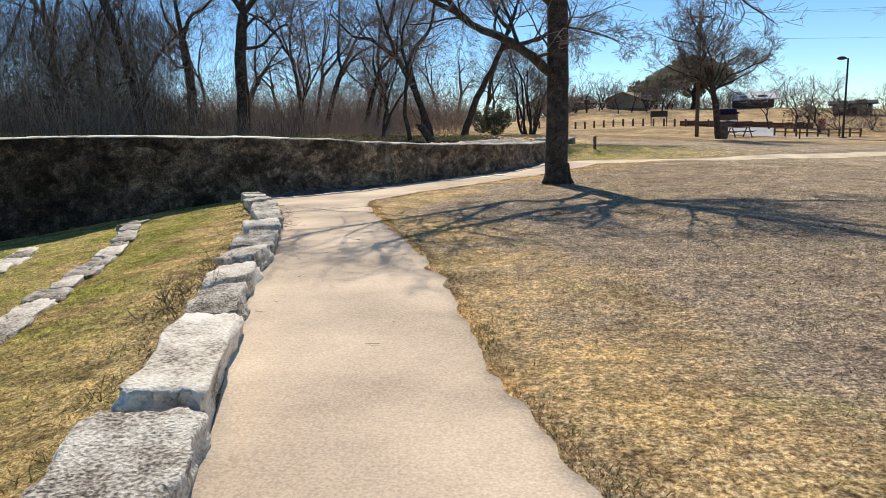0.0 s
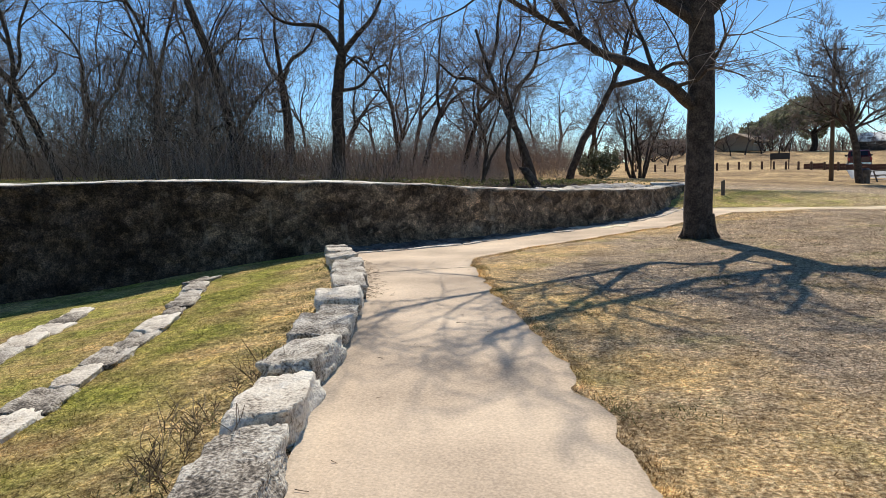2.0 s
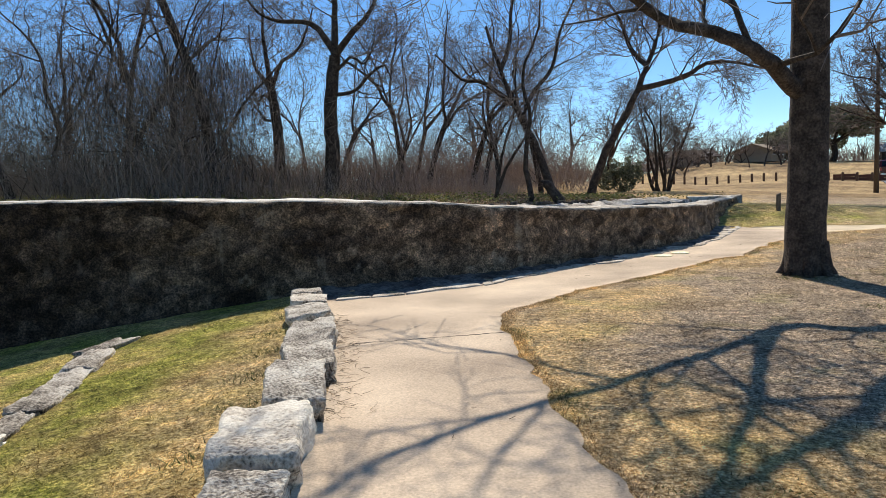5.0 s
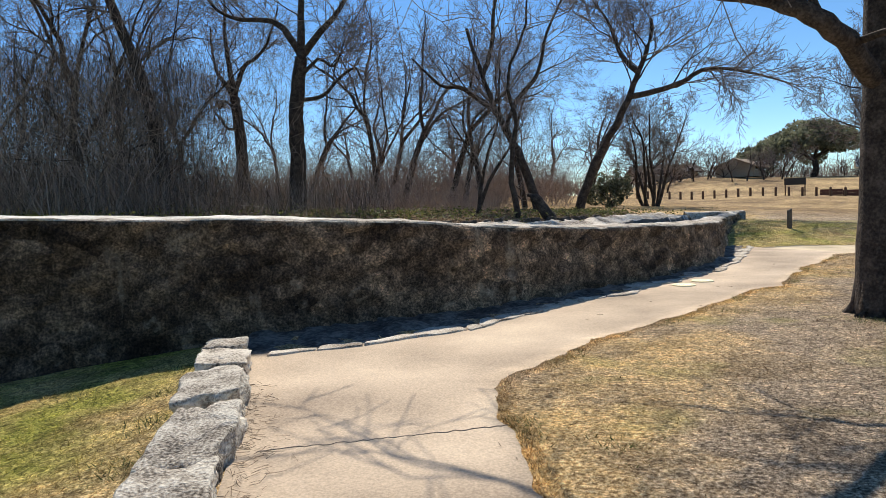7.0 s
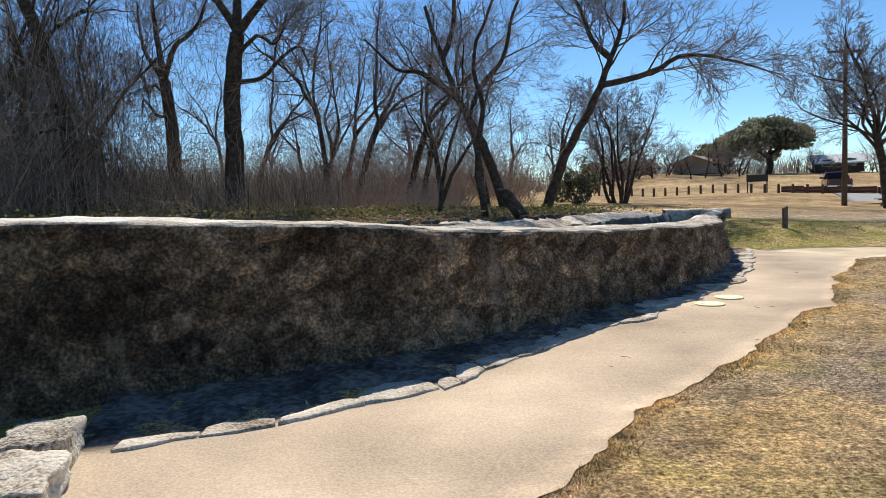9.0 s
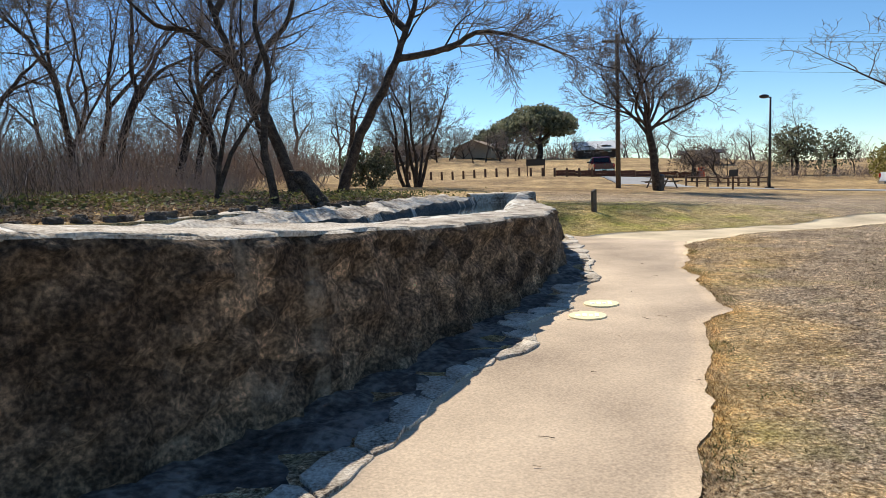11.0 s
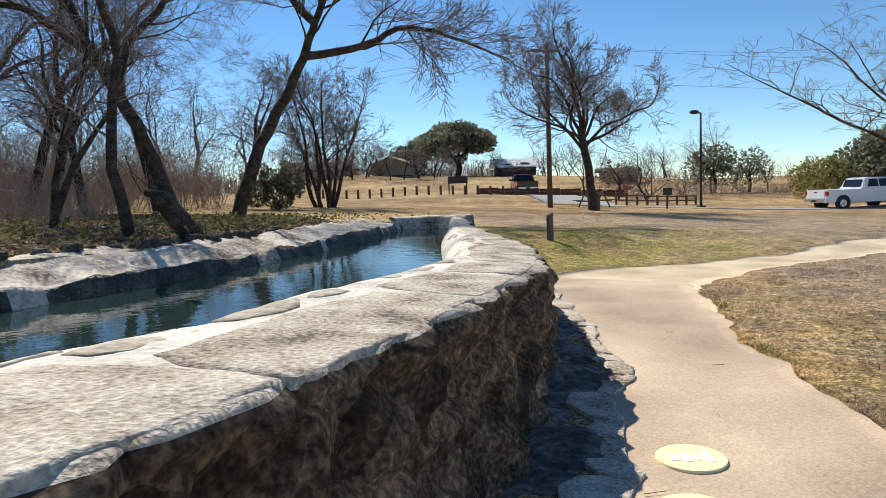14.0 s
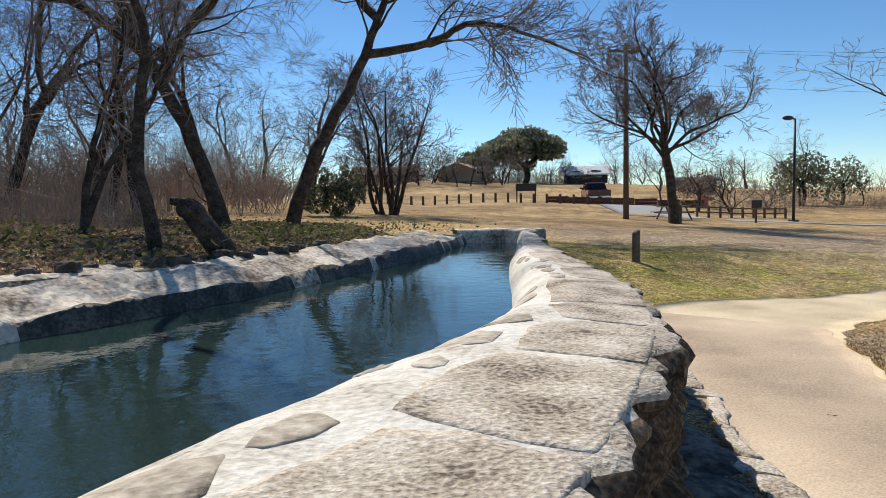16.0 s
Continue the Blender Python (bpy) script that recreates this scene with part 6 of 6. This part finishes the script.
blades("weeds", "scattered green weed tufts in the lawn", tufts.tolist(), 0.13, 9000, (0.015, 0.05), 0.005, 705, 1.1, WEED)
blades("weeds", "dark green tufts beside the kerb stones", [(p[0] - 0.72, p[1]) for p in line_at(STONE_LINE, 0.9)] + [(-6.8, 14.5), (-6.4, 14.2), (1.75, 17.1), (1.4, 17.3)], 0.13, 3000, (0.03, 0.10), 0.005, 706, 1.0, WEED)
edge_spots = [p for k, p in enumerate(line_at(RIGHT_EDGE, 0.15).tolist()) if math.sin(k * 12.9898) > 0.72]
blades("weeds", "small dark green weeds along the path's broken edge", [(p[0] + 0.1, p[1]) for p in edge_spots], 0.07, 5000, (0.02, 0.06), 0.004, 707, 1.0, WEED)
# dry brown weeds by the kerb
w = Wood(801)
rd = random.Random(802)
for cx, cy in ((-2.8, 5.6), (-2.95, 6.2), (-3.05, 6.9)):
    for _ in range(10):
        x, y = cx + rd.gauss(0, 0.12), cy + rd.gauss(0, 0.18)
        w.grow((x, y, gz(x, y) - 0.02), (rd.gauss(0, .35), rd.gauss(0, .35), 1), rd.uniform(0.12, 0.3), 0.003, 1, [8], 0.05, 0.25, 0.0022)
bv, bf, _ = w.bits["crown"]
tagged(mesh_of("dry_weeds", bv, bf, LITTER), "dry brown weeds standing behind the kerb stones", "weeds", kind="stuff")
# fallen twigs on lawn and path
w = Wood(811)
for _ in range(160):
    x, y = rd.uniform(-2.5, 6), rd.uniform(3, 24)
    a = rd.uniform(0, 6.28)
    z = gz(x, y) + 0.02
    w.grow((x, y, z), (math.cos(a), math.sin(a), 0.0), rd.uniform(0.03, 0.12), 0.003, 0, [1], 0.0, 0.12, 0.002)
for _ in range(260):
    y = rd.uniform(10.5, 14.3)
    x = float(np.interp(y, [p[1] for p in STONE_LINE], [p[0] for p in STONE_LINE])) + abs(rd.gauss(0, 0.13)) + 0.03
    a = rd.uniform(0, 6.28)
    w.grow((x, y, gz(x, y) + 0.02), (math.cos(a), math.sin(a), 0.02), rd.uniform(0.04, 0.14), 0.002, 0, [1], 0.0, 0.15, 0.0014)
bv, bf, _ = w.bits["crown"]
tagged(mesh_of("fallen_twigs", bv, bf, LITTER), "fallen twigs scattered on lawn and path", "twigs", kind="stuff")


# ---- stones of the wall's top and of the apron's rim ----
def slab(parent, outline, zf, material, thick=0.05, proud=0.014, rings=(0.5, 0.9)):
    n = len(outline)
    cx, cy = sum(p[0] for p in outline) / n, sum(p[1] for p in outline) / n
    vs_ = [(cx, cy, zf(cx, cy) + proud)]
    for k, dz in [(q, proud) for q in rings] + [(1.0, proud * 0.3), (1.0, -thick)]:
        for p in outline:
            x, y = cx + (p[0] - cx) * k, cy + (p[1] - cy) * k
            vs_.append((x, y, zf(x, y) + dz))
    fs_ = [(0, 1 + i, 1 + (i + 1) % n) for i in range(n)]
    for q in range(len(rings) + 1):
        for i in range(n):
            j = (i + 1) % n
            fs_.append((1 + q * n + i, 1 + (q + 1) * n + i, 1 + (q + 1) * n + j, 1 + q * n + j))
    return mesh_of("stone", vs_, fs_, material, parent, smooth=True)


def ragged(corners, step, jitter):
    """An uneven outline of short pieces through the given corners."""
    out = []
    for (ax, ay), (bx, by) in zip(corners, corners[1:] + corners[:1]):
        k = max(1, int(math.hypot(bx - ax, by - ay) / step))
        for q in range(k):
            out.append((ax + (bx - ax) * q / k + rp.uniform(-jitter, jitter), ay + (by - ay) * q / k + rp.uniform(-jitter, jitter)))
    return out


ARC = np.concatenate(([0], np.cumsum(np.hypot(*np.diff(fl[:, :2], axis=0).T))))


def wall_xy(a, off):
    i = int(np.clip(np.searchsorted(ARC, a), 1, len(ARC) - 1))
    t = (a - ARC[i - 1]) / (ARC[i] - ARC[i - 1])
    p = fl[i - 1, :2] * (1 - t) + fl[i, :2] * t
    m = nrm[i - 1] * (1 - t) + nrm[i] * t
    return p[0] + m[0] * off, p[1] + m[1] * off


def wall_zf(x, y):
    i = int(np.argmin((fl[:, 0] - x) ** 2 + (fl[:, 1] - y) ** 2))
    off = (x - fl[i, 0]) * nrm[i, 0] + (y - fl[i, 1]) * nrm[i, 1]
    return top_z(i, max(0.12, min(off, THICK[i])))


rp = random.Random(321)
a = ARC[int(np.argmin(np.abs(fl[:, 1] - 17.0)))]
a_end = ARC[int(np.argmin(np.abs(fl[:, 1] - 32.8)))]
while a < a_end:
    ln = rp.uniform(0.7, 1.9)
    i = int(np.argmin(np.abs(ARC - a)))
    dep = THICK[i] * rp.uniform(0.46, 0.66)
    out = []
    for u, v_ in ((0, 0.0), (0.33, 0.0), (0.66, 0.0), (1, 0.0), (1.02, 0.5), (0.97, 0.9), (0.66, 1.0), (0.33, 0.96), (0.05, 0.88), (-0.01, 0.45)):
        out.append(wall_xy(a + (ln - 0.05) * (u + rp.uniform(-.015, .015)), 0.13 + (dep - 0.1) * (v_ + rp.uniform(-.03, .05) * (v_ > 0.2))))
    slab(wall, ragged(out, 0.09, 0.008), wall_zf, TOPSTONE, 0.03, rp.uniform(0.004, 0.008), (0.2, 0.4, 0.6, 0.8, 0.94))
    # smaller stones set in the mortar towards the water
    b0 = a
    while b0 < a + ln - 0.1:
        l2 = rp.uniform(0.2, 0.62)
        room = THICK[i] - dep - 0.2
        for row in range(2 if l2 < 0.45 and room > 0.4 else 1):
            if rp.random() < 0.42:
                continue
            d2 = min(l2 * rp.uniform(0.45, 0.7), room * (0.42 if l2 < 0.45 else 0.75))
            ce = dep + 0.08 + d2 / 2 + row * room * 0.5
            out = []
            for k in range(7):
                g = 2 * math.pi * k / 7 + rp.uniform(-.25, .25)
                rr_ = rp.uniform(0.85, 1.1)
                out.append(wall_xy(b0 + l2 / 2 + math.cos(g) * l2 / 2 * rr_, ce + math.sin(g) * d2 / 2 * rr_))
            slab(wall, ragged(out, 0.1, 0.008), wall_zf, FLAG, 0.03, rp.uniform(0.004, 0.010), (0.35, 0.7, 0.93))
        b0 += l2 + rp.uniform(0.03, 0.1)
    a += ln


rim_l = ap_out
rs_ = np.concatenate(([0], np.cumsum(np.hypot(*np.diff(rim_l, axis=0).T))))
tin = np.array([ap_in[i] - ap_out[i] for i in range(NA)])
tin /= np.hypot(tin[:, 0], tin[:, 1])[:, None]


def rim_xy(a_, off):
    q = [np.interp(a_, rs_, rim_l[:, k]) + np.interp(a_, rs_, tin[:, k]) * off for k in (0, 1)]
    return q[0], q[1]


a = 0.3
while a < rs_[-1] - 0.6:
    ln = rp.uniform(0.22, 0.75)
    dep = rp.uniform(0.12, 0.36)
    out = [rim_xy(a + (ln - 0.012) * (u + rp.uniform(-.03, .03)), -0.14 + rp.uniform(-0.03, 0.03) + dep * (v_ + rp.uniform(-.08, .08))) for u, v_ in ((0, 0), (0.5, -0.06), (1, 0), (1.02, 0.55), (0.85, 1), (0.45, 1.1), (0.08, 0.8))]
    slab(apron, ragged(out, 0.1, 0.014), lambda x, y: gz(x, y) + 0.024 + 0.012 * lumpy(x, y, 0, 4, 5), TOPSTONE, 0.10, rp.uniform(0.0, 0.008), (0.55, 0.95))
    a += ln
